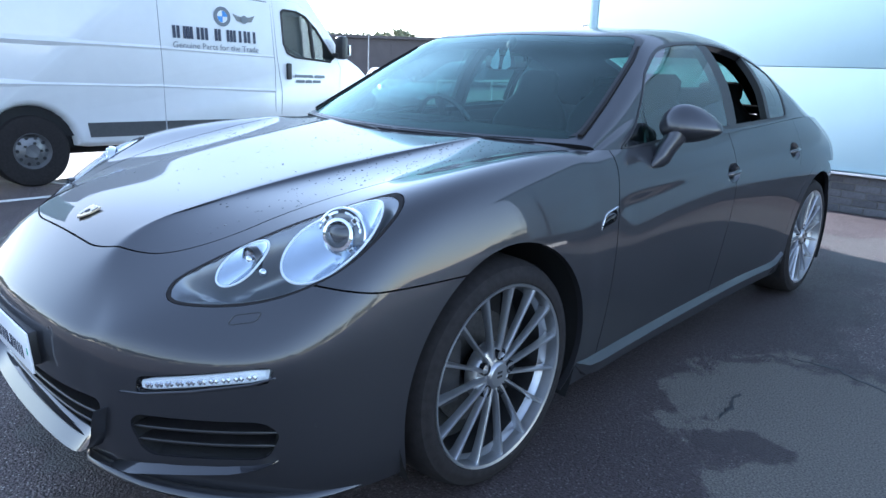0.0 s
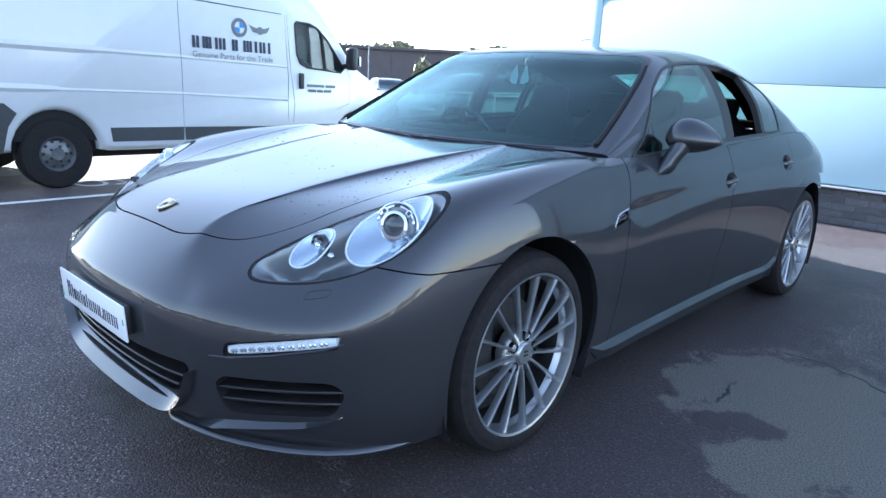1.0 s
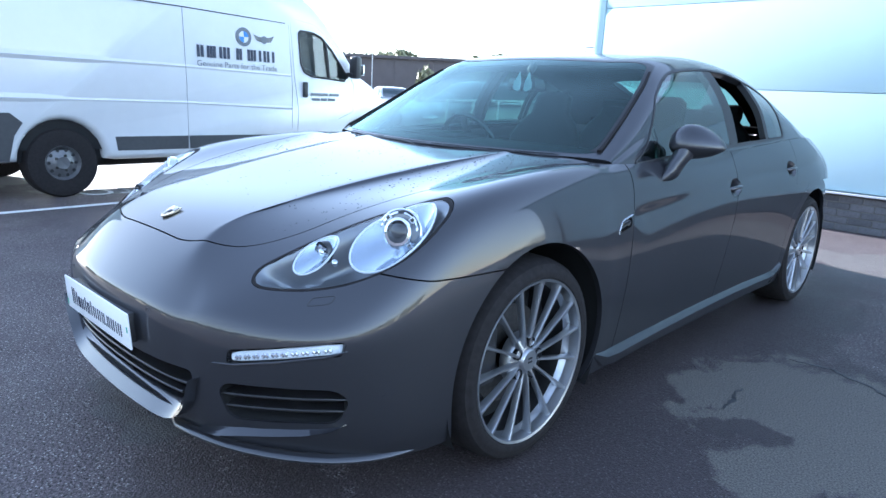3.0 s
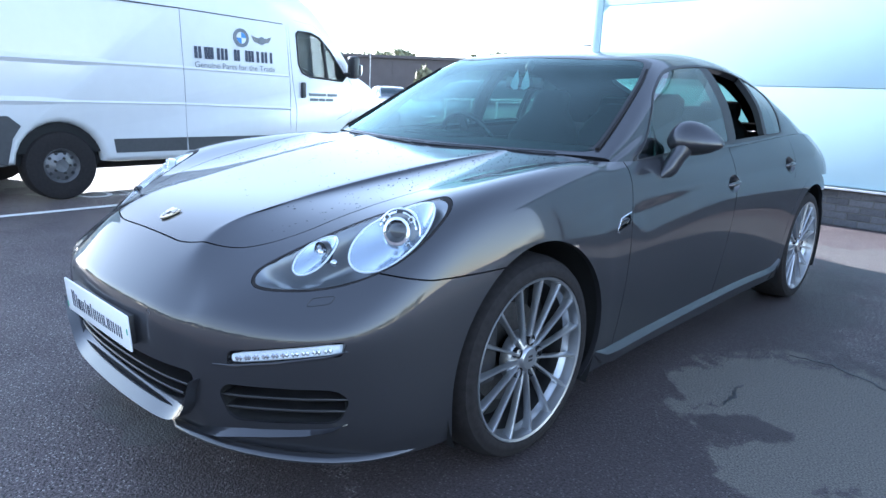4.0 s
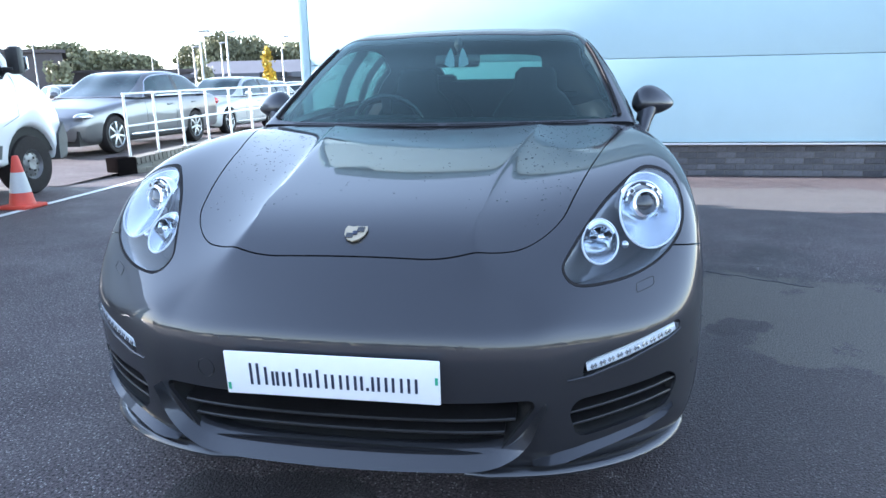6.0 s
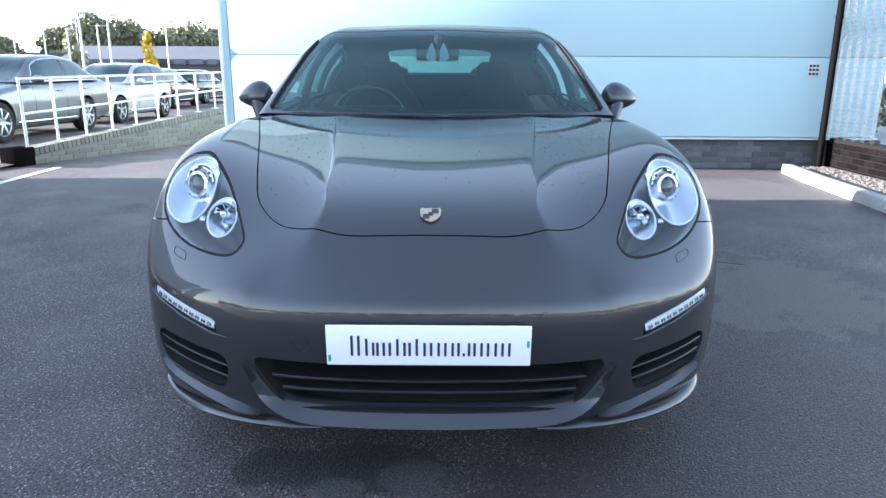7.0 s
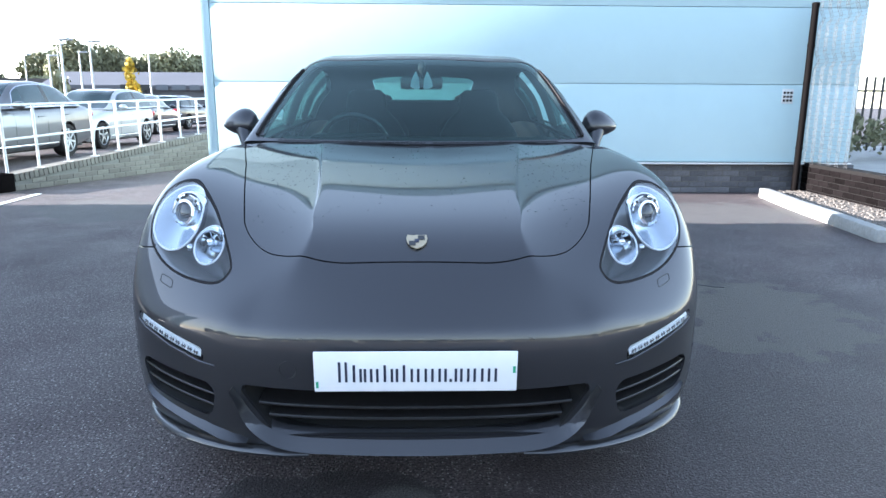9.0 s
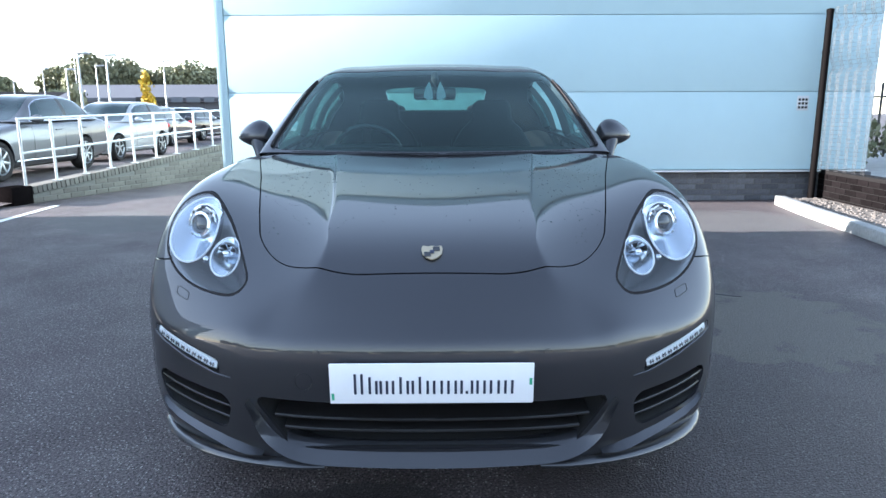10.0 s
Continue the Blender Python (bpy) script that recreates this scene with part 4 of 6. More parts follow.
for side in (1, -1):
    door_mirror(side)
    door_handle(2.62, .830, side)
    door_handle(3.42, .888, side)
    # wing vent
    s = side
    vent = dish(in_vent, s, 0.024, 0.006, GLOSS_BLACK, "wing_vent", car, "silver-edged vent in the front wing")
    pts = [(1.510, .722), (1.512, .738), (1.536, .770), (1.55, .775), (1.614, .788)]
    part("vent_edge", tube([(s * (flank_x(y, z) + .001), y, z) for y, z in pts], .0035, sides=8), SATIN, vent)
    part("vent_blade", tube([(s * (flank_x(y, z) - .008), y, z) for y, z in ((1.528, .742), (1.610, .760))], .005, sides=8), BLACK, vent)
    # sill skirt with a ledge along its top
    bm = bmesh.new()
    rows = []
    for k in range(25):
        y = 1.425 + 2.04 * k / 24
        lift = .016 * (y - 1.4) + .014 * max(0, 1 - (y - 1.425) / .10) ** 2 + .05 * max(0, 1 - (3.465 - y) / .14) ** 2
        out = 1 - max(0, 1 - (y - 1.425) / .16) ** 2
        rows.append([bm.verts.new((s * (flank_x(y, .27) + a * out - .002), y, .262 - (.262 - z) * (.15 + .85 * out) + lift)) for a, z in ((-.012, .262), (.002, .258), (.020, .246), (.026, .236), (.022, .222), (.006, .185), (-.06, .165))])
    for a, b in zip(rows, rows[1:]):
        for k in range(6):
            bm.faces.new((a[k], a[k + 1], b[k + 1], b[k]))
    bmesh.ops.recalc_face_normals(bm, faces=bm.faces)
    part("sill_skirt", bm, PAINT, car)

# dark surround of the windows, cowl and wipers
pane = clip_uv(clip_uv(hbm.copy(), lambda u, v: 0.075 - screen_uv(u, v) if u > 0.1 else -1), lambda u, v: screen_uv(u, v) + 0.05)
pane = clip_uv(pane, lambda u, v: u - 0.30 if 2.3 < v < 5.7 else 1.0)
for v in pane.verts:
    v.co += v.normal * 0.0015
part("windscreen_band", pane, SLAT, car)
# raised rubber strips along both sides of the windscreen
for side in (1, -1):
    strip = clip_uv(clip_uv(hbm.copy(), lambda u, v: 0.060 - screen_uv(u, v) if u > 0.1 else -1), lambda u, v: screen_uv(u, v) - 0.012)
    clip(strip, lambda p: side * p.x - 0.42)
    clip(strip, lambda p: 1.335 - p.z)
    clip(strip, lambda p: p.z - 0.945)
    strip.normal_update()
    for v in strip.verts:
        v.co += v.normal * 0.011
    part("pillar_seal", thicken(strip, 0.011), RUBBER, car)
for side in (1, -1):
    half = (lambda u, v: 3 - v) if side == 1 else (lambda u, v: v - 5)
    ring = clip_uv(clip_uv(clip_uv(hbm.copy(), half), lambda u, v: side_glass(u, v) + 0.03), lambda u, v: 0.035 - side_glass(u, v))
    for v in ring.verts:
        v.co += v.normal * 0.003
    part("window_trim", thicken(ring, 0.006), BLACK, car, "black rubber window surround")
    # slim bar of the fixed front pane
    bar = clip_uv(clip_uv(hbm.copy(), half), lambda u, v: 0.045 - abs(u - 1.52 - 0.10 * min(v, 8 - v)))
    bar = clip_uv(bar, lambda u, v: -side_glass(u, v))
    part("quarter_bar", thicken(bar, 0.01), GLOSS_BLACK, car)
for x0, x1 in ((-.62, .02), (.05, .60)):
    pts = []
    for k in range(9):
        x = x0 + (x1 - x0) * k / 8
        v = 4 - (2.0 * min(abs(x), .78) / .78 if x > 0 else -2.0 * min(abs(x), .78) / .78)
        p = house_at(0.05, v)
        pts.append(p + Vector((0, -.004, -.002)))
    wiper = part("wiper", tube(pts, .003, sides=6), SLAT, car)
    part("wiper_arm", tube([pts[4] + Vector((0, 0, .001)), pts[7] + Vector((0, -.014, -.008)), pts[8] + Vector((.03, -.05, -.03))], .004, sides=6), SLAT, wiper)
part("cowl", tube([house_at(0.03, v) + Vector((0, .01, -.045)) for v in np.linspace(2.1, 5.9, 20)], .02, sides=8), BLACK, car)

# cabin
lining = hbm.copy()
lining.normal_update()
for f in (screen_uv, side_glass, rear_glass):
    clip_uv(lining, f)
lining.normal_update()
for v in lining.verts:
    v.co -= v.normal * 0.035
part("headlining", lining, LINER, car)
part("dashboard", boxes((0, 1.86, .90, 1.50, .50, .17, .05), (-.37, 1.92, .975, .40, .26, .06, .03), (0, 2.10, .75, .32, .7, .3, .03), (0, 2.5, .45, 1.6, 2.6, .3)), CABIN, car)
for s in (1, -1):
    part("door_lining", boxes((s * .86, 2.55, .72, .05, 1.9, .42, .02)), CABIN, car)
steer = Matrix.Translation((-.37, 2.13, .93)) @ pose(0, 0, 0, -65, 0, 0)
ringpts = [steer @ Vector((.185 * math.cos(a), .185 * math.sin(a), 0)) for a in np.linspace(0, 2 * math.pi, 41)]
steering = part("steering_wheel", tube(ringpts, .015, sides=8), GLOSS_BLACK, car)
bm = bmesh.new()
box(bm, (.32, .05, .02), steer, .008)
box(bm, (.05, .18, .02), steer @ Matrix.Translation((0, -.09, 0)), .008)
box(bm, (.13, .12, .05), steer, .02)
part("spokes", bm, CABIN, steering)
for s in (1, -1):
    for y, h in ((2.72, 1.25), (3.55, 1.21)):
        seat = part("seat", boxes((s * .37, y - .28, .62, .50, .52, .18, .06)), CABIN, car)
        bm = bmesh.new()
        rows = []
        for z, w, d in ((.62, .25, .07), (.80, .26, .075), (.97, .255, .07), (1.06, .20, .06), (1.12, .135, .05), (h - .03, .125, .045), (h, .09, .02)):
            yy = y + (z - .62) * .32
            rows.append([bm.verts.new((s * .37 + w * math.copysign(abs(math.cos(a)) ** .6, math.cos(a)), yy + d * math.copysign(abs(math.sin(a)) ** .7, math.sin(a)), z)) for a in [2 * math.pi * k / 20 for k in range(20)]])
        for a, b in zip(rows, rows[1:]):
            for k in range(20):
                bm.faces.new((a[k], a[(k + 1) % 20], b[(k + 1) % 20], b[k]))
        bm.faces.new(rows[-1])
        bmesh.ops.recalc_face_normals(bm, faces=bm.faces)
        part("backrest", bm, CABIN, seat)
part("rear_bench", boxes((0, 3.72, .90, .9, .14, .58, .05), (-.37, 3.74, 1.17, .26, .11, .12, .04), (.37, 3.74, 1.17, .26, .11, .12, .04)), CABIN, car)
part("parcel_shelf", boxes((0, 4.12, 1.07, 1.3, .62, .04, .01)), LINER, car)
inner = part("rear_view_mirror", boxes((0, 2.12, 1.268, .23, .035, .065, .015)), GLOSS_BLACK, car)
for s in (1, -1):
    leaf = [(.010, -.046), (.034, -.050), (.060, -.036), (.056, -.008), (.040, .030), (.030, .046), (.022, .030), (.012, -.005)]
    bm = bmesh.new()
    f = bm.faces.new([bm.verts.new((s * x, 2.085 + .2 * z, 1.285 + z)) for x, z in leaf])
    bmesh.ops.solidify(bm, geom=[f], thickness=.012)
    bmesh.ops.recalc_face_normals(bm, faces=bm.faces)
    part("mirror_cover", bm, PALE, inner)
bm = tube([(0, 2.12, 1.28), (0, 2.14, 1.34), (0, 2.18, 1.385)], .02)
part("mirror_stem", bm, BLACK, inner)

# rain drops standing on the hood
rng = random.Random(5)
drops = bmesh.new()
count = 0
while count < 700:
    x, y = rng.uniform(-.74, .74), rng.uniform(.35, 1.42)
    w = (0.25 + 0.75 * (y - .35) / 1.07) * (1.0 if abs(x) > .36 else .18)
    if rng.random() > w or in_hood(Vector((x, y, .9))) > -.02:
        continue
    r = rng.uniform(.0012, .0027) * (1 if rng.random() < .88 else 1.5)
    bmesh.ops.create_icosphere(drops, subdivisions=1, radius=r, matrix=Matrix.Translation((x, y, top_z(x, y))) @ Matrix.Diagonal((1.2, rng.uniform(1, 1.6), .5, 1)))
    count += 1
tagged(part("rain_drops", drops, GLOSS_BLACK, car), kind="stuff")
shell.free(), base.free(), rest.free(), front.free(), rear.free(), wings.free(), doors.free()
hbm.free()

# ---- the setting ----
WALL_Y, WALL_L, WALL_R = 7.3, -2.84, 5.74


def structure(name, bm, mat, label, category, smooth=False):
    return tagged(new(name, solid(name, bm, mat, smooth)), label, category, kind="structure")


bm = bmesh.new()
bmesh.ops.create_grid(bm, x_segments=4, y_segments=4, size=600)
structure("ground", bm, ASPHALT, "dark worn asphalt of a car park, damp in places, with sunlit areas painted paler", "ground")


def crack(points, width, seed):
    """A ragged tar-filled crack, a few millimetres proud of the asphalt, tapering to both ends."""
    rng = random.Random(seed)
    fine = []
    for (x0, y0), (x1, y1) in zip(points, points[1:]):
        n = max(2, int(math.hypot(x1 - x0, y1 - y0) / .022))
        fine += [(x0 + (x1 - x0) * k / n, y0 + (y1 - y0) * k / n) for k in range(n)]
    bm = bmesh.new()
    rows = []
    for k, (x, y) in enumerate(fine):
        nx, ny = fine[min(k + 1, len(fine) - 1)], fine[max(k - 1, 0)]
        d = Vector((nx[0] - ny[0], nx[1] - ny[1])).normalized()
        w = width * rng.uniform(.35, 1.2) * min(1, (k + 1) / 4, (len(fine) - k) / 4)
        o = rng.uniform(-.008, .008)
        rows.append([bm.verts.new((x - d.y * (o + w * s), y + d.x * (o + w * s), z)) for s, z in ((-1.2, -.002), (-.8, .0025), (.8, .0025), (1.2, -.002))])
    for a, b in zip(rows, rows[1:]):
        for i in range(3):
            bm.faces.new((a[i], b[i], b[i + 1], a[i + 1]))
    bmesh.ops.recalc_face_normals(bm, faces=bm.faces[:])
    return bm


structure("ground_crack", crack([(1.26, 2.78), (1.37, 2.80), (1.44, 2.81), (1.54, 2.75), (1.62, 2.72), (1.69, 2.67), (1.98, 2.51)], .009, 3), BLACK, "thin dark crack across the dry patch of asphalt", "crack")
structure("ground_crack", crack([(1.26, 1.95), (1.25, 2.07), (1.23, 2.14), (1.23, 2.25)], .010, 5), BLACK, "short dark crack in the dry patch of asphalt", "crack")

# pale building: panels over a brick plinth
building = structure("wall_north", boxes(((WALL_L + WALL_R) / 2, WALL_Y + .16, 2.15, WALL_R - WALL_L - .04, .2, 4.3), (WALL_L + .12, WALL_Y + 6, 2.15, .2, 11.5, 4.3), (WALL_R - .12, WALL_Y + 6, 2.15, .2, 11.5, 4.3), ((WALL_L + WALL_R) / 2, WALL_Y + 12, 2.15, 8, .2, 4.3)), PANEL, "pale wall of large smooth cladding panels", "wall")
edges = [.42, 1.435, 2.40, 3.37, 4.3]
for a, b in zip(edges, edges[1:]):
    part("panel", boxes(((WALL_L + WALL_R) / 2 + .06, WALL_Y + .03, (a + b) / 2, WALL_R - WALL_L - .13, .06, b - a - .007, .0015)), PANEL, building)
part("corner_flashing", boxes((WALL_L + .055, WALL_Y + .025, 2.35, .12, .075, 3.9, .004)), PANEL, building)
part("sill_flashing", boxes(((WALL_L + WALL_R) / 2, WALL_Y - .012, .402, WALL_R - WALL_L, .10, .022, .003)), WHITE, building)
structure("roof_north", boxes(((WALL_L + WALL_R) / 2 + .3, WALL_Y + 6, 4.36, 8.8, 12.2, .12)), PANEL, "flat roof of the pale building", "roof")
# unseen block, added to keep the low sun off the car
structure("wall_opposite", boxes((-29, .05, 4.15, 14, 2.5, 8.3)), PANEL, "plain pale block out of view, added to shade the car", "wall")


# grid of small holes: an air vent in the panel
vent = thing("air_vent", "small white wall vent with a grid of dark openings", "vent", pose(4.80, WALL_Y - .004, 1.285))
part("vent_frame", boxes((0, 0, 0, .15, .012, .19, .003)), WHITE, vent)
for i in range(3):
    for j in range(3):
        # near-black plates paint the shade of the holes
        part("vent_opening", boxes((-.045 + .045 * i, -.007, -.055 + .05 * j, .032, .003, .03)), DARK, vent)
pipe = thing("fence_post", "dark brown round steel fence post with a cap", "post", pose(4.96, 7.16, 0))
part("pipe", lathe([(0, 0), (.042, 0), (.042, 2.40), (.046, 2.40), (.046, 2.44), (0, 2.45)], 24, "Z"), PIPE_BROWN, pipe)
for z in (.6, 1.9):
    part("clamp", lathe([(.042, z), (.048, z), (.048, z + .03), (.042, z + .03)], 24, "Z"), PIPE_BROWN, pipe)

# welded mesh panel with two folds, running from the post along the dark plinth
fence = thing("mesh_fence", "pale grey welded wire mesh fence panel on a low brick plinth", "fence")
A, B = Vector((5.00, 7.12, 0)), Vector((5.06, 6.26, 0))
FOLD = [(.43, 0), (1.62, 0), (1.72, .045), (1.82, 0), (2.14, 0), (2.24, .045), (2.34, 0), (2.46, 0)]


def fold_at(z):
    return curve_at(FOLD, z)


for band in range(6):
    for k in range(3):
        p = A.lerp(B, (band + .16 * k) / 5.34)
        part("upright_wire", tube([(p.x + off, p.y, z) for z, off in FOLD], .0024, sides=5), WIRE_GREY, fence)
for k in range(41):
    z = .44 + 2.0 * k / 40
    part("cross_wire", tube([A + Vector((fold_at(z), 0, z)), B + Vector((fold_at(z), 0, z))], .0014, sides=5), WIRE_GREY, fence)

# kerb stones and litter of stones
kerb_line = [(4.46, 7.12), (4.42, 6.9), (4.25, 5.9), (4.13, 4.9), (4.0, 3.95)]
for a, b in zip(kerb_line[1:], kerb_line[2:]):
    a, b = Vector((*a, 0)), Vector((*b, 0))
    d = b - a
    kerb = thing("kerb_stone", "pale worn concrete kerb stone", "kerb", pose((a.x + b.x) / 2, (a.y + b.y) / 2, 0, 0, 0, math.degrees(math.atan2(d.y, d.x))), group="kerb beside the plinth")
    bm = bmesh.new()
    box(bm, (d.length - .008, .13, .12), Matrix.Translation((0, 0, .055)), .012)
    part("stone", bm, CONCRETE, kerb)
rng = random.Random(11)
bm = bmesh.new()
for _ in range(620):
    y = rng.uniform(4.0, 7.1)
    left = np.interp(y, [2, 3, 3.95, 4.9, 5.9, 6.9, 7.12], [3.82, 3.9, 4.0, 4.13, 4.25, 4.42, 4.46]) + .1
    x = rng.uniform(left, 5.0)
    r = rng.uniform(.006, .02)
    bmesh.ops.create_icosphere(bm, subdivisions=1, radius=r, matrix=Matrix.Translation((x, y, .05 + r * .3)) @ Matrix.Diagonal((1.3, rng.uniform(.7, 1.2), .6, 1)))
tagged(new("stones", solid("stones", bm, GRAVEL, False)), "loose pale stones and litter behind the kerb", "gravel", kind="stuff")
bm = bmesh.new()
pts = [(x + .06, y) for x, y in kerb_line] + [(5.6, 3.95), (5.6, 7.2)]
f = bm.faces.new([bm.verts.new((x, y, .05)) for x, y in pts])
bmesh.ops.recalc_face_normals(bm, faces=bm.faces)
structure("verge", bm, GRAVEL, "strip of stony soil behind the kerb", "verge")

# bay line and lettering on the asphalt
structure("bay_line", boxes((0, 0, .002, .085, 8.6, .003)), ROAD_WHITE, "worn white bay line painted on the asphalt", "road marking").matrix_basis = pose(-4.66, 2.75, .003, 0, 0, 4.2)
txt = bpy.data.curves.new("lettering", "FONT")
txt.body, txt.size, txt.align_x = "PHOTO", .62, "LEFT"
txt.extrude = .0015
text_ob = new("lettering", txt)
dg = bpy.context.evaluated_depsgraph_get()
dg.update()
me = bpy.data.meshes.new_from_object(text_ob.evaluated_get(dg))
bpy.data.objects.remove(text_ob)
me.materials.clear()
me.materials.append(WORN_WHITE)
lettering = tagged(new("road_lettering", me), "white word painted on the asphalt", "road marking", kind="structure")
lettering.matrix_basis = pose(-5.68, 3.22, .004, 0, 0, -85) @ Matrix.Diagonal((.75, .95, 1, 1))


# ---- white panel van ----
def loft_profile(outline, slices, lean=None):
    """A body from a side outline (y, z pairs, anticlockwise): slices of (x, inset)."""
    bm = bmesh.new()
    n = len(outline)
    pts = [Vector((p[0], p[1])) for p in outline]
    normals = []
    for k in range(n):
        a, b, c = pts[k - 1], pts[k], pts[(k + 1) % n]
        e1, e2 = (b - a).normalized(), (c - b).normalized()
        m = Vector((e1.y + e2.y, -(e1.x + e2.x)))
        normals.append(m.normalized() / max(.5, math.sqrt(max(.05, (1 + e1.dot(e2)) / 2))) if m.length > 1e-6 else Vector((0, 0)))
    rings = []
    for x, inset in slices:
        ring = []
        for p, m in zip(pts, normals):
            q = p - m * inset
            xx = lean(x, q.x, q.y) if lean else x
            ring.append(bm.verts.new((xx, q.x, q.y)))
        rings.append(ring)
    for a, b in zip(rings, rings[1:]):
        for k in range(n):
            bm.faces.new((a[k], a[(k + 1) % n], b[(k + 1) % n], b[k]))
    bm.faces.new(rings[0]), bm.faces.new(rings[-1])
    bmesh.ops.recalc_face_normals(bm, faces=bm.faces)
    return bm


def arc(cy, cz, r, a0, a1, n):
    return [(cy + r * math.cos(radians(a0 + (a1 - a0) * k / n)), cz + r * math.sin(radians(a0 + (a1 - a0) * k / n))) for k in range(n + 1)]


van = thing("panel_van", "white high-roof panel van with dark lettering and black side strips", "van", pose(-5.104, 1.48, 0, 0, 0, 5))
FW = 4.035
outline = [(-1.0, .42), (-.52, .36)] + arc(0, .36, .41, 178, 2, 12) + [(.52, .36), (FW - .52, .36)] + arc(FW, .36, .42, 178, 2, 12) + [(FW + .50, .38), (FW + .62, .42), (FW + .67, .62), (FW + .62, .90), (FW + .50, 1.08), (FW + .22, 1.28), (FW - .08, 1.42)]
outline += [(FW - .35, 1.75), (FW - .62, 2.05), (FW - .80, 2.20), (FW - 1.0, 2.32), (FW - 1.5, 2.44), (FW - 2.3, 2.5), (-.8, 2.5), (-.96, 2.42), (-1.0, 2.2)]
lean = lambda x, y, z: x + (-.055 if x > -1 else .055) * max(0, z - 1.1) * (1.15 if z > 1.3 else 1) + (-.10 if x > -1 else .10) * max(0, y - FW) ** 1.3
body = part("body", loft_profile(outline, [(.0, .06), (-.02, .025), (-.07, 0), (-1.98, 0), (-2.03, .025), (-2.05, .06)], lean), WHITE, van)


def on_side(y, z, out=.004):
    return Vector((lean(0, y, z) + out, y, z))


def side_plate(name, pts, mat, parent=van, out=.006, thick=.012, label="", smooth=False):
    bm = bmesh.new()
    f = bm.faces.new([bm.verts.new(on_side(y, z, out)) for y, z in pts])
    got = bmesh.ops.extrude_face_region(bm, geom=[f])["geom"]
    for g in got:
        if isinstance(g, bmesh.types.BMVert):
            g.co.x -= thick
    bmesh.ops.recalc_face_normals(bm, faces=bm.faces)
    return part(name, bm, mat, parent, label, smooth)


def side_bar(name, pts, r, mat, out=.0, parent=van):
    return part(name, tube([on_side(y, z, out) for y, z in pts], r, sides=6), mat, parent)


side_plate("side_strip", [(.52, .455), (1.32, .455), (1.32, .60), (.50, .60)], VAN_TRIM)
side_plate("side_strip", [(1.34, .455), (2.78, .455), (2.78, .60), (1.34, .60)], VAN_TRIM)
side_plate("side_strip", [(2.84, .455), (3.48, .455), (3.52, .60), (2.84, .60)], VAN_TRIM)
side_plate("rear_corner_panel", [(-1.02, .42), (-.50, .38), (-.44, .62), (-.36, .74), (-.46, .83), (-1.02, .83)], VAN_TRIM, out=.02, thick=.05)
for pts in ([(-.98, 1.36), (1.3, 1.36), (2.78, 1.335)], [(-.98, .97), (1.3, .965), (2.8, .93)]):
    side_bar("body_crease", pts, .05, WHITE, -.0475)
side_bar("slide_rail", [(-.2, 1.99), (1.3, 1.99), (2.72, 1.965)], .007, VAN_TRIM, -.004)
for pts in ([(1.33, .40), (1.33, 1.2), (1.33, 1.98)], [(2.79, .40), (2.80, 1.2), (2.77, 1.95)], [(2.86, .42), (2.90, .9), (2.84, 1.3), (2.80, 1.98), (2.9, 2.03), (3.2, 2.0)], [(3.2, 2.0), (3.5, 1.78), (3.78, 1.42), (3.88, 1.25), (3.86, .9), (3.60, .8)]):
    side_bar("panel_gap", pts, .0022, GREY_INK, -.0016)
glassy = [(2.925, 1.87), (2.945, 1.50), (3.0, 1.39), (3.12, 1.345), (3.70, 1.31), (3.76, 1.36), (3.48, 1.70), (3.30, 1.85), (3.16, 1.895), (2.96, 1.90)]
cut = bmesh.new()
near_side = [cut.verts.new((.3, y, z)) for y, z in glassy]
far_side = [cut.verts.new((-2.4, y, z)) for y, z in glassy]
cut.faces.new(near_side), cut.faces.new(far_side[::-1])
for k in range(len(glassy)):
    q = (k + 1) % len(glassy)
    cut.faces.new((near_side[k], near_side[q], far_side[q], far_side[k]))
bmesh.ops.recalc_face_normals(cut, faces=cut.faces)
cutter = new("cab_cutter", solid("cab_cutter", cut, VAN_TRIM, False))
cutter.matrix_basis = van.matrix_basis
through_cab = body.modifiers.new("cab", "BOOLEAN")
through_cab.operation, through_cab.object, through_cab.solver, through_cab.material_mode = "DIFFERENCE", cutter, "EXACT", "TRANSFER"
dg = bpy.context.evaluated_depsgraph_get()
dg.update()
hollow = bpy.data.meshes.new_from_object(body.evaluated_get(dg))
body.modifiers.clear()
body.data = hollow
bpy.data.objects.remove(cutter)
for x in (.0, -2.05):
    bm = bmesh.new()
    bm.faces.new([bm.verts.new((lean(x, y, z) + (-.006 if x == 0 else .006), y, z)) for y, z in glassy])
    pane = part("door_window", bm, VAN_GLASS, van, "clear cab door window", False)
    pane.visible_shadow = False
for x in (-.55, -1.5):
    part("cab_seat", boxes((x, 2.97, 1.40, .46, .12, .34, .05), (x, 2.98, 1.63, .26, .09, .15, .04)), CABIN, van)
wheel_tilt = Matrix.Translation((-.55, 3.50, 1.36)) @ pose(0, 0, 0, -35, 0, 0)
part("cab_steering_wheel", tube([wheel_tilt @ Vector((.19 * math.cos(a), .19 * math.sin(a), 0)) for a in np.linspace(0, 2 * math.pi, 25)], .014, sides=6), BLACK, van)
pts = glassy + glassy[:1]
side_bar("window_seal", pts, .013, BLACK, .002)
side_bar("window_post", [(3.37, 1.79), (3.42, 1.33)], .02, BLACK, .004)
bm = bmesh.new()
box(bm, (.04, .07, .20), Matrix.Translation(on_side(3.0, 1.17, .012)), .015)
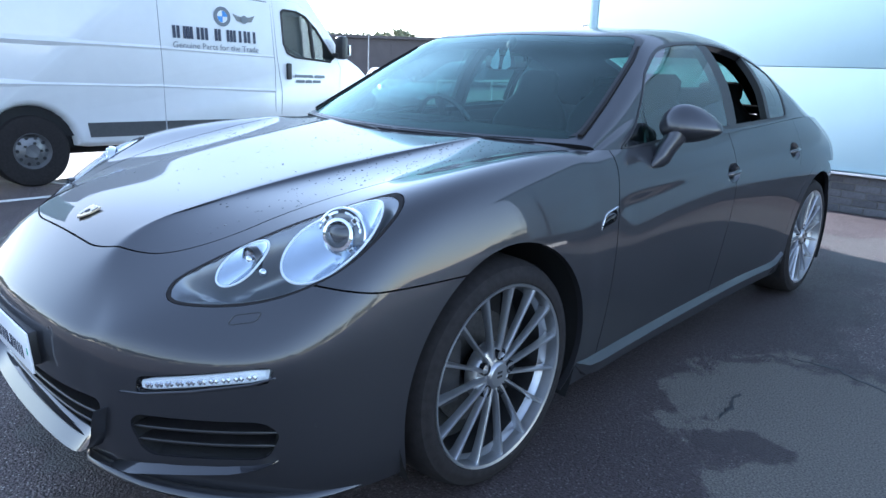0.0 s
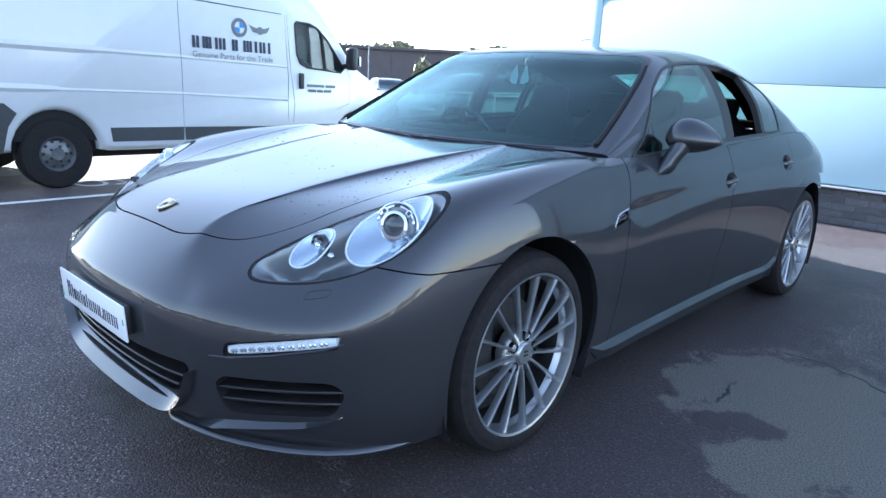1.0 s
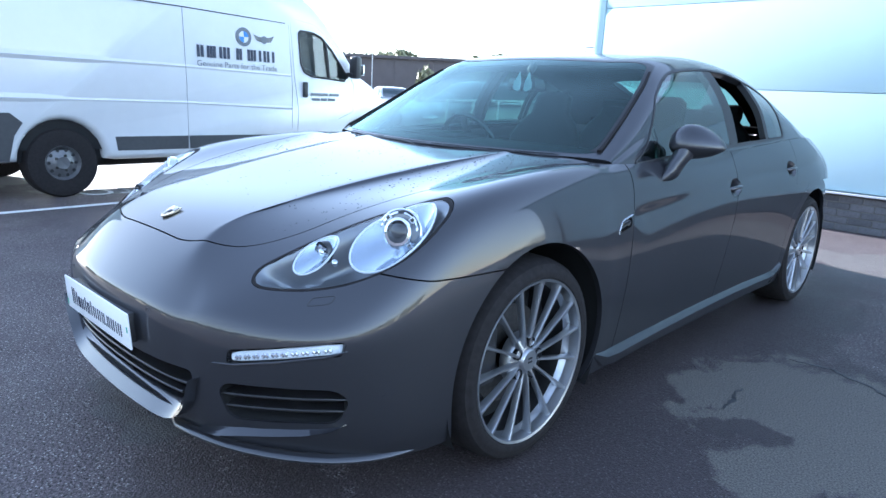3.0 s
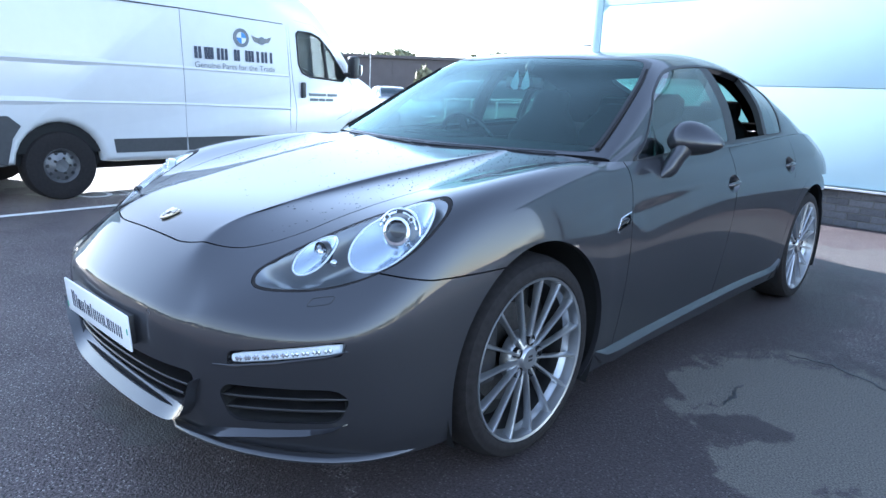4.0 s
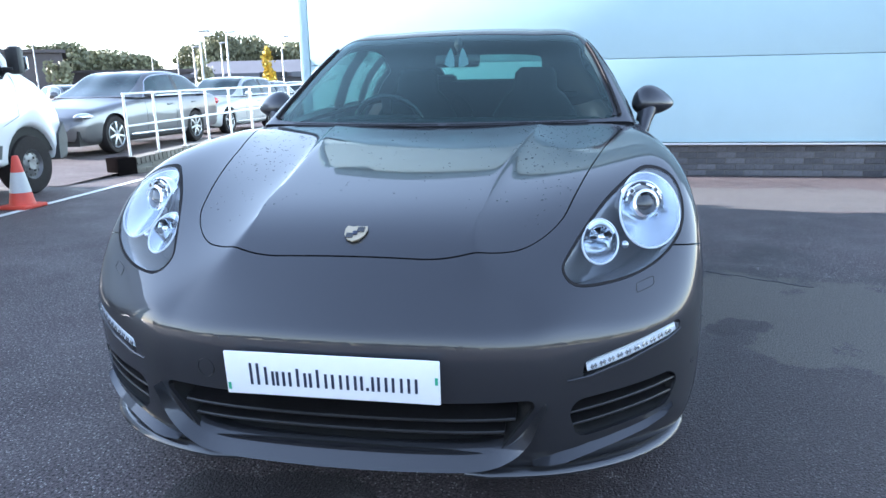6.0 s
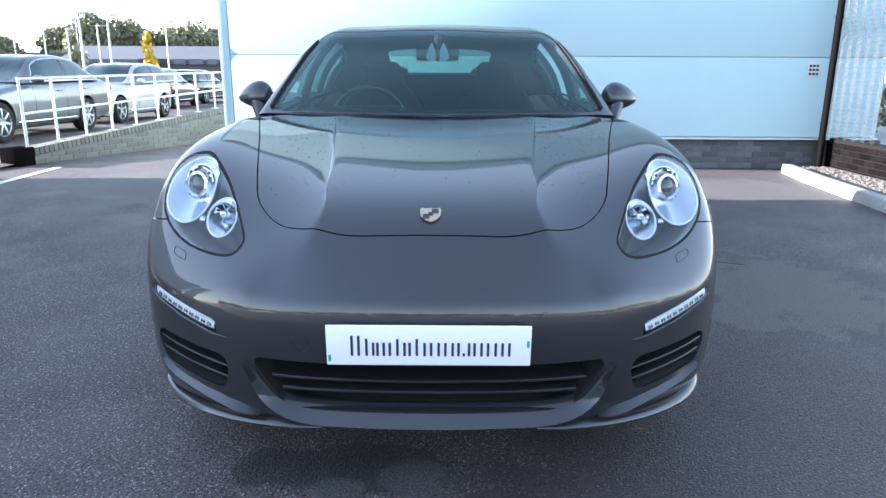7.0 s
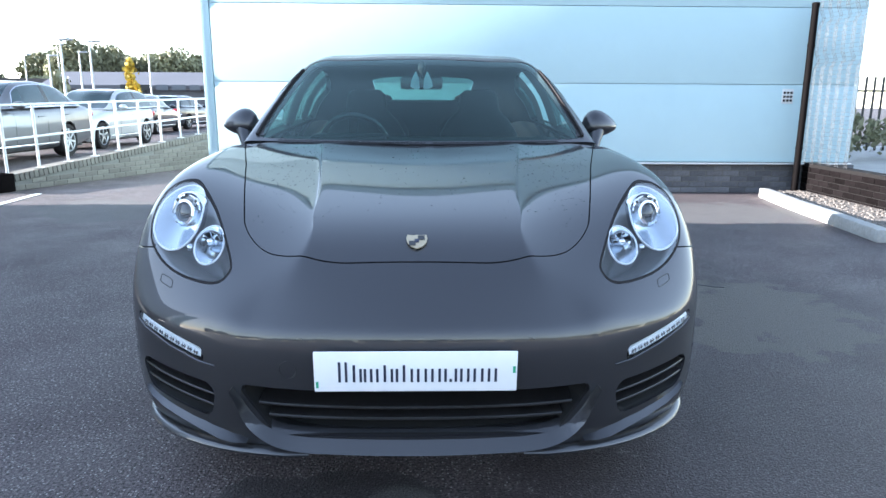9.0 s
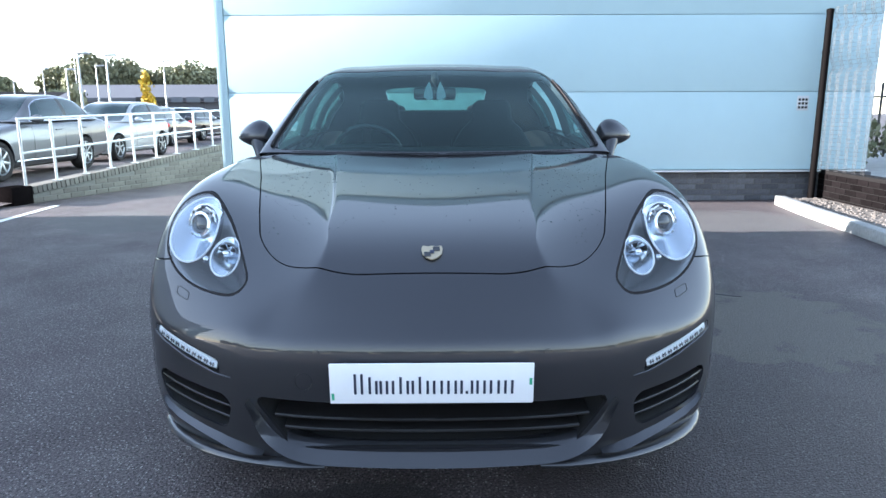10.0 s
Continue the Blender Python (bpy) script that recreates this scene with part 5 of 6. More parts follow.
part("door_handle", bm, BLACK, van)
mirror = part("wing_mirror", boxes((.10, 3.80, 1.50, .16, .12, .30, .04), (.04, 3.76, 1.40, .14, .07, .06, .02)), BLACK, van, "black door mirror")
part("mirror_cap", boxes((.12, 3.872, 1.47, .14, .03, .14, .012)), CHROME, mirror)
part("front_bumper", boxes((-1.02, FW + .60, .50, 1.9, .22, .32, .06)), VAN_TRIM, van)
side_plate("bumper_corner", [(FW + .43, .37), (FW + .60, .40), (FW + .655, .60), (FW + .60, .80), (FW + .47, .66), (FW + .435, .5)], VAN_TRIM, out=.03, thick=.08)
part("rear_bumper", boxes((-1.02, -1.02, .48, 1.98, .12, .22, .03)), VAN_TRIM, van)
part("floor", boxes((-1.02, 1.9, .45, 1.75, 5.4, .2)), DARK, van)
part("windscreen", boxes((0, 0, 0, 1.6, .02, .92, .005)), FAR_GLASS, van).matrix_basis = pose(-1.02, FW - .43, 1.815, 42.7, 0, 0)
part("step", boxes((-.06, 1.55, .31, .1, .3, .05, .01)), BLACK, van)
part("exhaust", boxes((-.6, .9, .30, .2, 1.0, .12, .04)), DARK, van)

# lettering: the firm's name and logos as plain shapes, the slogan in letters
for y0, w, strokes in ((1.47, .115, 2), (1.60, .14, 3), (1.755, .18, 3), (1.985, .10, 2), (2.14, .15, 3), (2.305, .04, 1), (2.365, .12, 2), (2.50, .04, 1)):
    for q in range(strokes):
        y1 = y0 + w * .86 * (q + .5) / strokes
        side_plate("letter_bar", [(y1 - .017, 1.475), (y1 + .017, 1.475), (y1 + .017, 1.605), (y1 - .017, 1.605)], INK, out=.003, thick=.004)
slogan = bpy.data.curves.new("slogan", "FONT")
slogan.body, slogan.size = "Genuine Parts for the Trade", .092
text_ob = new("slogan", slogan)
dg = bpy.context.evaluated_depsgraph_get()
dg.update()
me = bpy.data.meshes.new_from_object(text_ob.evaluated_get(dg))
bpy.data.objects.remove(text_ob)
wide = max(v.co.x for v in me.vertices)
for v in me.vertices:
    y, z = 1.465 + v.co.x / wide * 1.10, 1.375 + v.co.y
    v.co = on_side(y, z, .004)
me.materials.clear()
me.materials.append(GREY_INK)
ob = tagged(new("slogan", me), kind="stuff")
ob.parent = van
for y0, w, z0, h in ((3.10, .29, 1.10, .035), (3.42, .17, 1.10, .035), (3.12, .13, 1.035, .035), (3.27, .10, 1.035, .035), (3.39, .13, 1.035, .035)):
    side_plate("lettering_bar", [(y0, z0), (y0 + w, z0), (y0 + w, z0 + h), (y0, z0 + h)], GREY_INK, out=.003, thick=.004)


def disc_on_side(name, y, z, r, out, mat, squash=1.0):
    bm = bmesh.new()
    bm.faces.new([bm.verts.new(on_side(y + squash * r * math.cos(2 * math.pi * k / 32), z + r * math.sin(2 * math.pi * k / 32), out)) for k in range(32)])
    bmesh.ops.recalc_face_normals(bm, faces=bm.faces)
    got = bmesh.ops.extrude_face_region(bm, geom=list(bm.faces))["geom"]
    for g in got:
        if isinstance(g, bmesh.types.BMVert):
            g.co.x -= .003
    bmesh.ops.recalc_face_normals(bm, faces=bm.faces)
    return part(name, bm, mat, van, smooth=False)


disc_on_side("round_logo", 2.10, 1.745, .108, .003, GREY_INK)
disc_on_side("round_logo", 2.10, 1.745, .066, .005, WHITE)
for q in (0, 2):
    side_plate("logo_quarter", [(2.10, 1.745)] + [(2.10 + .064 * math.cos(radians(90 * q + 11.25 * k)), 1.745 + .064 * math.sin(radians(90 * q + 11.25 * k))) for k in range(9)], BLUE, out=.007, thick=.004)
side_plate("wing_logo", [(2.24, 1.79), (2.32, 1.765), (2.46, 1.765), (2.54, 1.79), (2.49, 1.715), (2.42, 1.705), (2.36, 1.705), (2.29, 1.715)], VAN_STEEL, out=.003, thick=.004)
disc_on_side("wing_logo_centre", 2.39, 1.735, .045, .006, GREY_INK)


def steel_wheel(parent, x, y, side, r=.342, rim=.20, mat=VAN_STEEL, spokes=0, width=.2):
    wheel = part("wheel", lathe([(rim * 1.0, -.02), (rim * 1.03, .0), (rim * 1.0, .006), (rim * .93, -.012), (rim * .86, -.03), (rim * .55, -.012), (rim * .36, .002), (rim * .3, .0), (0, .0)], 40), mat, parent)
    wheel.matrix_basis = pose(x, y, r, 0, 0, 0 if side > 0 else 180)
    part("tyre", lathe([(rim, -width), (r * .95, -width), (r, -width * .85), (r, -width * .12), (r * .95, .008), (r * .82, .016), (rim * 1.02, .004), (rim, -.02)], 48), RUBBER, wheel)
    if spokes == 0:
        for k in range(10):
            a = 2 * math.pi * k / 10
            part("rim_hole", lathe([(0, .001), (.017, .001)], 12, m=Matrix.Translation((-.019, rim * .76 * math.cos(a), rim * .76 * math.sin(a)))), BLACK, wheel)
        for k in range(5):
            a = 2 * math.pi * k / 5
            part("wheel_bolt", lathe([(0, .014), (.012, .014), (.014, 0)], 8, m=Matrix.Translation((-.004, rim * .45 * math.cos(a), rim * .45 * math.sin(a)))), STEEL, wheel)
    else:
        # flat black ring paints the shade between the spokes
        part("rim_gap", lathe([(rim * .3, .0022), (rim * .9, .0022)], 40, m=Matrix.Translation((-.0, 0, 0))), DARK, wheel)
        for k in range(spokes):
            bm = boxes((.004, 0, rim * .58, .012, rim * .17, rim * .8, .003))
            bmesh.ops.transform(bm, matrix=pose(0, 0, 0, 360 * k / spokes, 0, 0), verts=bm.verts)
            part("spoke", bm, mat, wheel)
    return wheel


for y in (0, FW):
    steel_wheel(van, -.06, y, 1, rim=.168)
    steel_wheel(van, -1.99, y, -1, rim=.168)
    for x in (-.0, -1.7):
        part("wheel_arch", boxes((x - .33 if x == 0 else x, y, .62, .5, .92, .3)), DARK, van)

# traffic cone
cone = thing("traffic_cone", "red and white rubber traffic cone standing on the bay line", "cone", pose(-4.90, 4.57, 0))
part("base", boxes((0, 0, .022, .32, .32, .04, .012)), CONE_RED, cone)
part("cone_body", lathe([(.125, .04), (.118, .06), (.032, .52), (.026, .535), (0, .535)], 28, "Z"), CONE_RED, cone)
part("white_band", lathe([(.1005, .165), (.0625, .37), (.0585, .37)], 28, "Z"), RAIL_WHITE, cone)

# ---- raised lane, low wall, rail and parked cars ----
LW_A, LW_B = Vector((-5.475, 7.27, 0)), Vector((-4.215, 10.85, 0))
LW_D = (LW_B - LW_A).normalized()
LW_N = Vector((LW_D.y, -LW_D.x, 0))
LW_LEN = (LW_B - LW_A).length + .8


def coping(s):
    return .215 + .36 * s / 3.8


bm = bmesh.new()
strip = [(6.0, .008), (7.3, .05), (9.5, .10), (13, .09), (16, .04), (34, .03)]
rows = []
for y, z in strip:
    s = (y - 7.27) / LW_D.y
    edge = LW_A.x + LW_D.x * max(s, -.2) - .06 if y < 11 else LW_B.x - .1
    rows.append((bm.verts.new((edge, y, z)), bm.verts.new((-14, y, z))))
for a, b in zip(rows, rows[1:]):
    bm.faces.new((a[0], b[0], b[1], a[1]))
bmesh.ops.recalc_face_normals(bm, faces=bm.faces)
structure("lane", bm, ASPHALT, "raised asphalt lane behind the low wall", "road")

rail = thing("guard_rail", "white painted tubular steel guard rail on the low wall", "railing")
posts = 10
for k in range(posts):
    s = .06 + k * (LW_LEN - .2) / (posts - 1)
    p = LW_A + LW_D * s
    z0, z1 = coping(s) - .02, 1.115 + .03 * s
    part("rail_post", tube([(p.x - .06, p.y, z0), (p.x - .06, p.y, z1)], .018, sides=10), RAIL_WHITE, rail)
    part("post_foot", boxes((p.x - .06, p.y, z0 + .025, .10, .10, .012)), RAIL_WHITE, rail)
for f in (1.0, .5):
    pts = []
    for k in range(12):
        s = .04 + k * (LW_LEN - .16) / 11
        p = LW_A + LW_D * s
        z0, z1 = coping(s), 1.115 + .03 * s
        pts.append((p.x - .06, p.y, z0 + (z1 - z0) * f))
    part("rail_bar", tube(pts, .017, sides=10), RAIL_WHITE, rail)


def sheet_from(rows, nu, nv):
    """A smooth sheet over rows of (x, y, z) from belt to the roof's middle, mirrored, with its own u and v."""
    bm = bmesh.new()
    a, b = bm.verts.layers.float.new("u"), bm.verts.layers.float.new("v")
    a, b = bm.verts.layers.float["u"], bm.verts.layers.float["v"]
    full = [list(r) + [(-x, y, z) for x, y, z in r[-2::-1]] for r in rows]
    last = len(rows) - 1
    lines = [[spline(r, 8 * j / nv) for r in full] for j in range(nv + 1)]
    net = []
    for i in range(nu + 1):
        u = last * i / nu
        net.append([bm.verts.new(Vector(spline(lines[j], u))) for j in range(nv + 1)])
        for j in range(nv + 1):
            net[i][j][a], net[i][j][b] = u, 8 * j / nv
    for i in range(nu):
        for j in range(nv):
            bm.faces.new((net[i][j], net[i + 1][j], net[i + 1][j + 1], net[i][j + 1]))
    bmesh.ops.recalc_face_normals(bm, faces=bm.faces)
    bm.faces.ensure_lookup_table()
    if bm.faces[nu * nv // 2].normal.z < 0:
        bmesh.ops.reverse_faces(bm, faces=bm.faces)
    return bm


def simple_car(name, label, paint, m, length=4.7, wb=2.72, width=1.84, height=1.45, hatch=False, wheel_spokes=7):
    """A parked car: nose at -y, origin under the middle of the front wheels."""
    c = thing(name, label, "car", m, group="cars parked behind the wall")
    fo, hw = .90, width / 2
    tail = length - fo
    deck = [(-fo, .52), (-fo + .05, .63), (-.45, .77), (.2, .87), (.75, .945), (1.3, .95), (wb - .2, .985), (tail - .35, 1.0), (tail - .08, .97), (tail, .86)]
    plan = [(-fo, .66), (-fo + .06, .76), (-fo + .22, .88), (-fo + .5, .955), (.1, .985), (.9, 1.0), (wb - .2, 1.0), (wb + .25, .985), (tail - .25, .92), (tail - .06, .84), (tail, .76)]
    base_z = [(-fo, .27), (-.5, .20), (wb + .5, .22), (tail - .05, .30), (tail, .42)]
    bm = bmesh.new()
    stations = 64
    rows = []
    for i in range(stations + 1):
        q = i / stations
        y = -fo + length * (q - .09 * math.sin(2 * math.pi * q))
        w, top, low = hw * curve_at(plan, y), curve_at(deck, y), curve_at(base_z, y)
        mid = low + (top - low) * .48
        keys = [(w * .90, low), (w * .965, low + .07), (w * .995, mid), (w, low + (top - low) * .66), (w * .972, top - .10), (w * .90, top - .025), (w * .70, top + .004), (w * .35, top + .022), (0, top + .028)]
        half = [spline(keys, 8 * k / 22) for k in range(23)]
        rows.append([bm.verts.new((x, y, z)) for x, z in half] + [bm.verts.new((-x, y, z)) for x, z in half[-2::-1]])
    for p, q in zip(rows, rows[1:]):
        for k in range(len(p) - 1):
            bm.faces.new((p[k], q[k], q[k + 1], p[k + 1]))
    bm.faces.new(rows[0]), bm.faces.new(rows[-1])
    bmesh.ops.recalc_face_normals(bm, faces=bm.faces)
    clip(bm, lambda p: max(min(math.hypot(p.y, p.z - .335), math.hypot(p.y - wb, p.z - .335)) - .362, .45 - abs(p.x)))
    part("body", thicken(bm, .03), paint, c)
    h = height
    if hatch:
        keys = [(.72, .62, .50, .955, .95), (1.05, 1.02, .88, 1.12, 1.12), (1.45, 1.42, 1.30, h - .12, h - .09), (1.9, 1.9, 1.85, h - .04, h - .01), (2.45, 2.45, 2.45, h - .035, h), (2.95, 2.95, 2.98, h - .07, h - .02), (3.2, 3.2, 3.28, h - .16, h - .10), (tail - .12, tail - .14, tail - .09, 1.0, 1.02)]
    else:
        keys = [(.76, .68, .56, .96, .955), (1.10, 1.08, .95, 1.13, 1.13), (1.52, 1.48, 1.38, h - .10, h - .075), (1.95, 1.95, 1.92, h - .035, h - .005), (2.45, 2.45, 2.45, h - .035, h), (2.9, 2.9, 2.94, h - .10, h - .05), (3.3, 3.3, 3.36, h - .25, h - .205), (tail - .40, tail - .38, tail - .30, 1.02, 1.035)]
    house = []
    for k, (yb, yr, yc, zr, zc) in enumerate(keys):
        zb = .945 + .055 * k / 7
        xb = hw * (.93 if k < 7 else .80)
        xr = hw * (.80 if k == 0 else .74 if k == 1 else .68 if k < 6 else .64)
        house.append([(xb, yb, zb), ((xb + xr) / 2 + .035 * min(1, k / 2), (yb + yr) / 2, zb + (zr - zb) * .52), (xr, yr, zr), (xr * .55, (yr + yc) / 2, (zr + 2 * zc) / 3), (0, yc, zc)])
    sheet = sheet_from(house, 56, 56)
    fold = lambda v: min(v, 8 - v)
    screen = lambda u, v: soft_max(14, .10 - u, u - 2.35, 2.2 - fold(v))
    side = lambda u, v: soft_max(22, .10 - fold(v), fold(v) - 1.74, .62 + .5 * fold(v) - u, u - (6.75 if hatch else 6.25) + .35 * fold(v))
    back = lambda u, v: soft_max(14, (5.7 if hatch else 5.1) - u, u - 6.8, 2.5 - fold(v))
    roof_bm = sheet.copy()
    for f in (screen, side, back):
        clip_uv(roof_bm, f)
    part("roof", thicken(roof_bm, .02), paint, c)
    part("windscreen", clip_uv(sheet.copy(), lambda u, v: -screen(u, v) - .004), FAR_GLASS, c)
    part("rear_screen", clip_uv(sheet.copy(), lambda u, v: -back(u, v) - .004), FAR_GLASS, c)
    for s in (1, -1):
        half = (lambda u, v: 3 - v) if s == 1 else (lambda u, v: v - 5)
        for n, u0, u1 in (("front_window", 0, 3.42), ("rear_window", 3.62, 5.25), ("quarter_window", 5.36, 9)):
            part(n, clip_uv(clip_uv(sheet.copy(), half), lambda u, v: -soft_max(40, side(u, v), u0 - u, u - u1) - .006), FAR_GLASS, c)
        for u0, u1 in ((3.40, 3.64), (5.23, 5.38)):
            part("door_pillar", clip_uv(clip_uv(sheet.copy(), half), lambda u, v: -soft_max(40, side(u, v), u0 - u, u - u1)), BLACK, c)
        ring = clip_uv(clip_uv(clip_uv(sheet.copy(), half), lambda u, v: side(u, v) + .02), lambda u, v: .07 - side(u, v))
        for v in ring.verts:
            v.co += v.normal * .003
        part("window_trim", thicken(ring, .006), SATIN, c)
        wide_at = lambda y: hw * curve_at(plan, y)
        mirror = ball((s * (wide_at(1.0) + .07), .98, 1.0), 1.0, squash=(.11, .07, .075))
        part("door_mirror", mirror, paint, c)
        bm = ball((s * wide_at(-.60) * .90, -.60, .655), 1.0, squash=(.11, .22, .06))
        part("headlight", bm, SATIN, c)
        part("tail_light", ball((s * wide_at(tail - .1) * .88, tail - .12, .82), 1.0, squash=(.16, .14, .09)), RED_LENS, c)
        for y, z in ((1.78, .80), (2.72, .825)):
            part("door_handle", tube([(s * (wide_at(y) * .985 + .012), y - .10, z), (s * (wide_at(y) * .985 + .022), y, z + .004), (s * (wide_at(y) * .985 + .012), y + .10, z + .008)], .012, sides=6), paint, c)
        part("sill_strip", boxes((s * hw * .965, wb / 2, .30, .03, wb - .85, .03, .008)), SATIN, c)
        for y in (.95, 1.99, 2.98 if not hatch else 2.9):
            part("door_gap", tube([(s * (wide_at(y) * .97 + .004), y, .33), (s * (wide_at(y) * .998), y, .55), (s * wide_at(y) * 1.0, y, .70), (s * wide_at(y) * .97, y, .87)], .004, sides=5), BLACK, c)
        for y in (0, wb):
            steel_wheel(c, s * (hw - .03), y, s, .325, .225, ALLOY, wheel_spokes)
            part("wheel_arch", boxes((s * (hw - .36), y, .50, .45, .80, .42)), DARK, c)
    sheet.free()
    part("front_grille", boxes((0, -fo - .004, .50, .62, .03, .12, .012), (0, -fo + .0, .34, .9, .04, .07, .012)), BLACK, c)
    part("cabin", boxes((0, wb / 2 + .3, .98, width * .6, 1.6, .10), (-.35, 2.15, 1.15, .42, .14, .34, .05), (.35, 2.15, 1.15, .42, .14, .34, .05)), CABIN, c)
    part("underside", boxes((0, wb / 2, .30, width - .35, length - .6, .25)), DARK, c)
    return c


simple_car("parked_saloon", "silver grey saloon parked behind the white rail", SILVER, pose(-8.0, 9.3, .10, 0, 0, 1), 4.95, 2.75, 1.86, 1.45)
simple_car("parked_hatchback", "pale silver hatchback parked behind the white rail", PEARL, pose(-8.75, 15.05, .045, 0, 0, 0), 4.35, 2.58, 1.80, 1.48, True, 5)
simple_car("parked_dark_car", "black car parked with its red tail lights in view", NIGHT, pose(-10.9, 26, .03, 0, 0, 184), 4.3, 2.6, 1.78, 1.45, True, 5)
simple_car("parked_dark_car", "dark car parked at the end of the lane", NIGHT, pose(-11.1, 31, .03, 0, 0, 176), 4.4, 2.6, 1.78, 1.46, True, 5)
simple_car("parked_far_car", "pale blue-grey car in the far row", SILVER, pose(-16.5, 21.5, .0, 0, 0, 60), 4.5, 2.65, 1.8, 1.46, True, 5)
simple_car("parked_far_car", "light car in the far row of the car park", PEARL, pose(-20.5, 20.0, .0, 0, 0, 60), 4.4, 2.6, 1.8, 1.46, True, 5)


# ---- distance ----
def far_hall(name, x, y, w, d, h, turn, mat, label, bays):
    hall = thing(name, label, "building", pose(x, y, 0, 0, 0, turn))
    part("hall_wall", boxes((0, 0, h / 2, w, d, h)), mat, hall, smooth=False)
    part("hall_roof", boxes((0, 0, h + .1, w + .6, d + .6, .25)), mat, hall, smooth=False)
    for k in range(bays):
        part("cladding_seam", boxes((-w / 2 + w * (k + .5) / bays, -d / 2 - .02, h / 2, .08, .05, h)), mat, hall, smooth=False)
    return hall


hall = far_hall("grey_hall", -20.5, 58, 21, 10, 2.3, 0, ROOFING, "long low grey industrial hall in the distance", 6)
bm = bmesh.new()
gable = [[bm.verts.new((x, y, z)) for y, z in ((-5.4, 2.2), (0, 3.75), (5.4, 2.2))] for x in (-10.6, 10.6)]
bm.faces.new(gable[0]), bm.faces.new(gable[1][::-1])
for p, q in ((0, 1), (1, 2), (2, 0)):
    bm.faces.new((gable[0][p], gable[1][p], gable[1][q], gable[0][q]))
bmesh.ops.recalc_face_normals(bm, faces=bm.faces)
part("pitched_roof", bm, ROOFING, hall, smooth=False)
part("gable_trim", tube([(10.7, -5.5, 2.15), (10.7, 0, 3.8), (10.7, 5.5, 2.15)], .12, sides=6), SHEETING, hall)
for x0, w in ((-4.5, 2.4), (-1.7, .9), (-.5, 1.1), (.9, .8)):
    part("sign_bar", boxes((x0 + w / 2 + 1, -5.5, 2.35, w, .05, .42)), GREY_INK if w < 2 else BLACK, hall, smooth=False)
far_hall("brown_hall", -52, 44, 26, 10, 4.3, 38, BROWN_CLAD, "dark brown flat-roofed hall in the distance", 7)
far_hall("dark_sheds", -39, 60, 14, 8, 2.9, 12, BROWN_CLAD, "low dark sheds in the distance", 4)

rng = random.Random(3)
leaf_quads = []


def crown(cx, cy, cz, rx, rz, count, size, store):
    """Leaf clumps scattered in a lumpy crown."""
    lobes = [(cx + rng.uniform(-.6, .6) * rx, cy + rng.uniform(-.6, .6) * rx, cz + rng.uniform(-.5, .6) * rz, rng.uniform(.35, .62)) for _ in range(9)]
    for _ in range(count):
        lx, ly, lz, lr = rng.choice(lobes)
        d = Vector((rng.gauss(0, 1), rng.gauss(0, 1), rng.gauss(0, 1))).normalized() * (rng.random() ** .4)
        p = Vector((lx + d.x * rx * lr, ly + d.y * rx * lr, lz + d.z * rz * lr))
        q = Euler((rng.uniform(0, 6.3), rng.uniform(0, 6.3), rng.uniform(0, 6.3))).to_matrix()
        s = size * rng.uniform(.5, 1.2)
        store.append([p + q @ Vector(v) for v in ((-s, -s * .5, 0), (s * .2, -s * .7, s * .2), (s, s * .4, 0), (-s * .1, s * .8, -s * .2))])


def leaves(name, store, mat):
    me = bpy.data.meshes.new(name)
    me.from_pydata([tuple(v) for q in store for v in q], [], [(4 * k, 4 * k + 1, 4 * k + 2, 4 * k + 3) for k in range(len(store))])
    me.materials.append(mat)
    return me


for k in range(58):
    a = radians(14 + 46 * (k + rng.uniform(-.4, .4)) / 57)
    far = rng.uniform(72, 88)
    x, y = -far * math.sin(a), far * math.cos(a)
    h = (rng.uniform(5.7, 6.8) if a < radians(34) else rng.uniform(4.6, 5.7)) * (1.0 if k % 9 else .88) * (.55 if 0.575 < math.tan(a) < .66 else 1)
    crown(x, y, h * .62, rng.uniform(2.6, 3.6), h * .44, 4200, .22, leaf_quads)
# unseen trees behind the camera, added to cover the horizon in the car's reflections
for k in range(44):
    a = radians(105 + 170 * (k + rng.uniform(-.4, .4)) / 43)
    far = rng.uniform(60, 75)
    crown(-far * math.sin(a), far * math.cos(a), 3.4, rng.uniform(3.2, 4.4), rng.uniform(2.4, 3.4), 700, .6, leaf_quads)
tagged(new("far_woods", leaves("far_woods", leaf_quads, LEAF)), "belt of green trees on the horizon, with unseen ones added for reflections", "trees", kind="stuff")


def tree(name, label, x, y, h, r, mat, count=420, size=.16):
    t = thing(name, label, "tree", pose(x, y, 0))
    bm = tube([(0, 0, 0), (.04, 0, h * .3), (.0, .03, h * .6), (0, 0, h * .9)], .09, sides=8)
    for v in bm.verts:
        k = 1 - .8 * v.co.z / h
        v.co.x *= k
        v.co.y *= k
    part("trunk", bm, BARK, t)
    for k in range(5):
        a, z = 1.3 * k, h * (.35 + .1 * k)
        part("limb", tube([(0, 0, z), (r * .5 * math.cos(a), r * .5 * math.sin(a), z + h * .12)], .025, sides=5), BARK, t)
    store = []
    crown(0, 0, h * .62, r, h * .42, count, size, store)
    ob = new("crown", leaves("crown", store, mat))
    ob.parent = t


tree("yellow_tree", "slim young tree with bright yellow autumn leaves", -19.2, 43.2, 3.9, .75, YELLOW_LEAF)
tree("small_tree", "small green tree at the car park edge", -21.0, 38.0, 2.7, .6, LEAF)
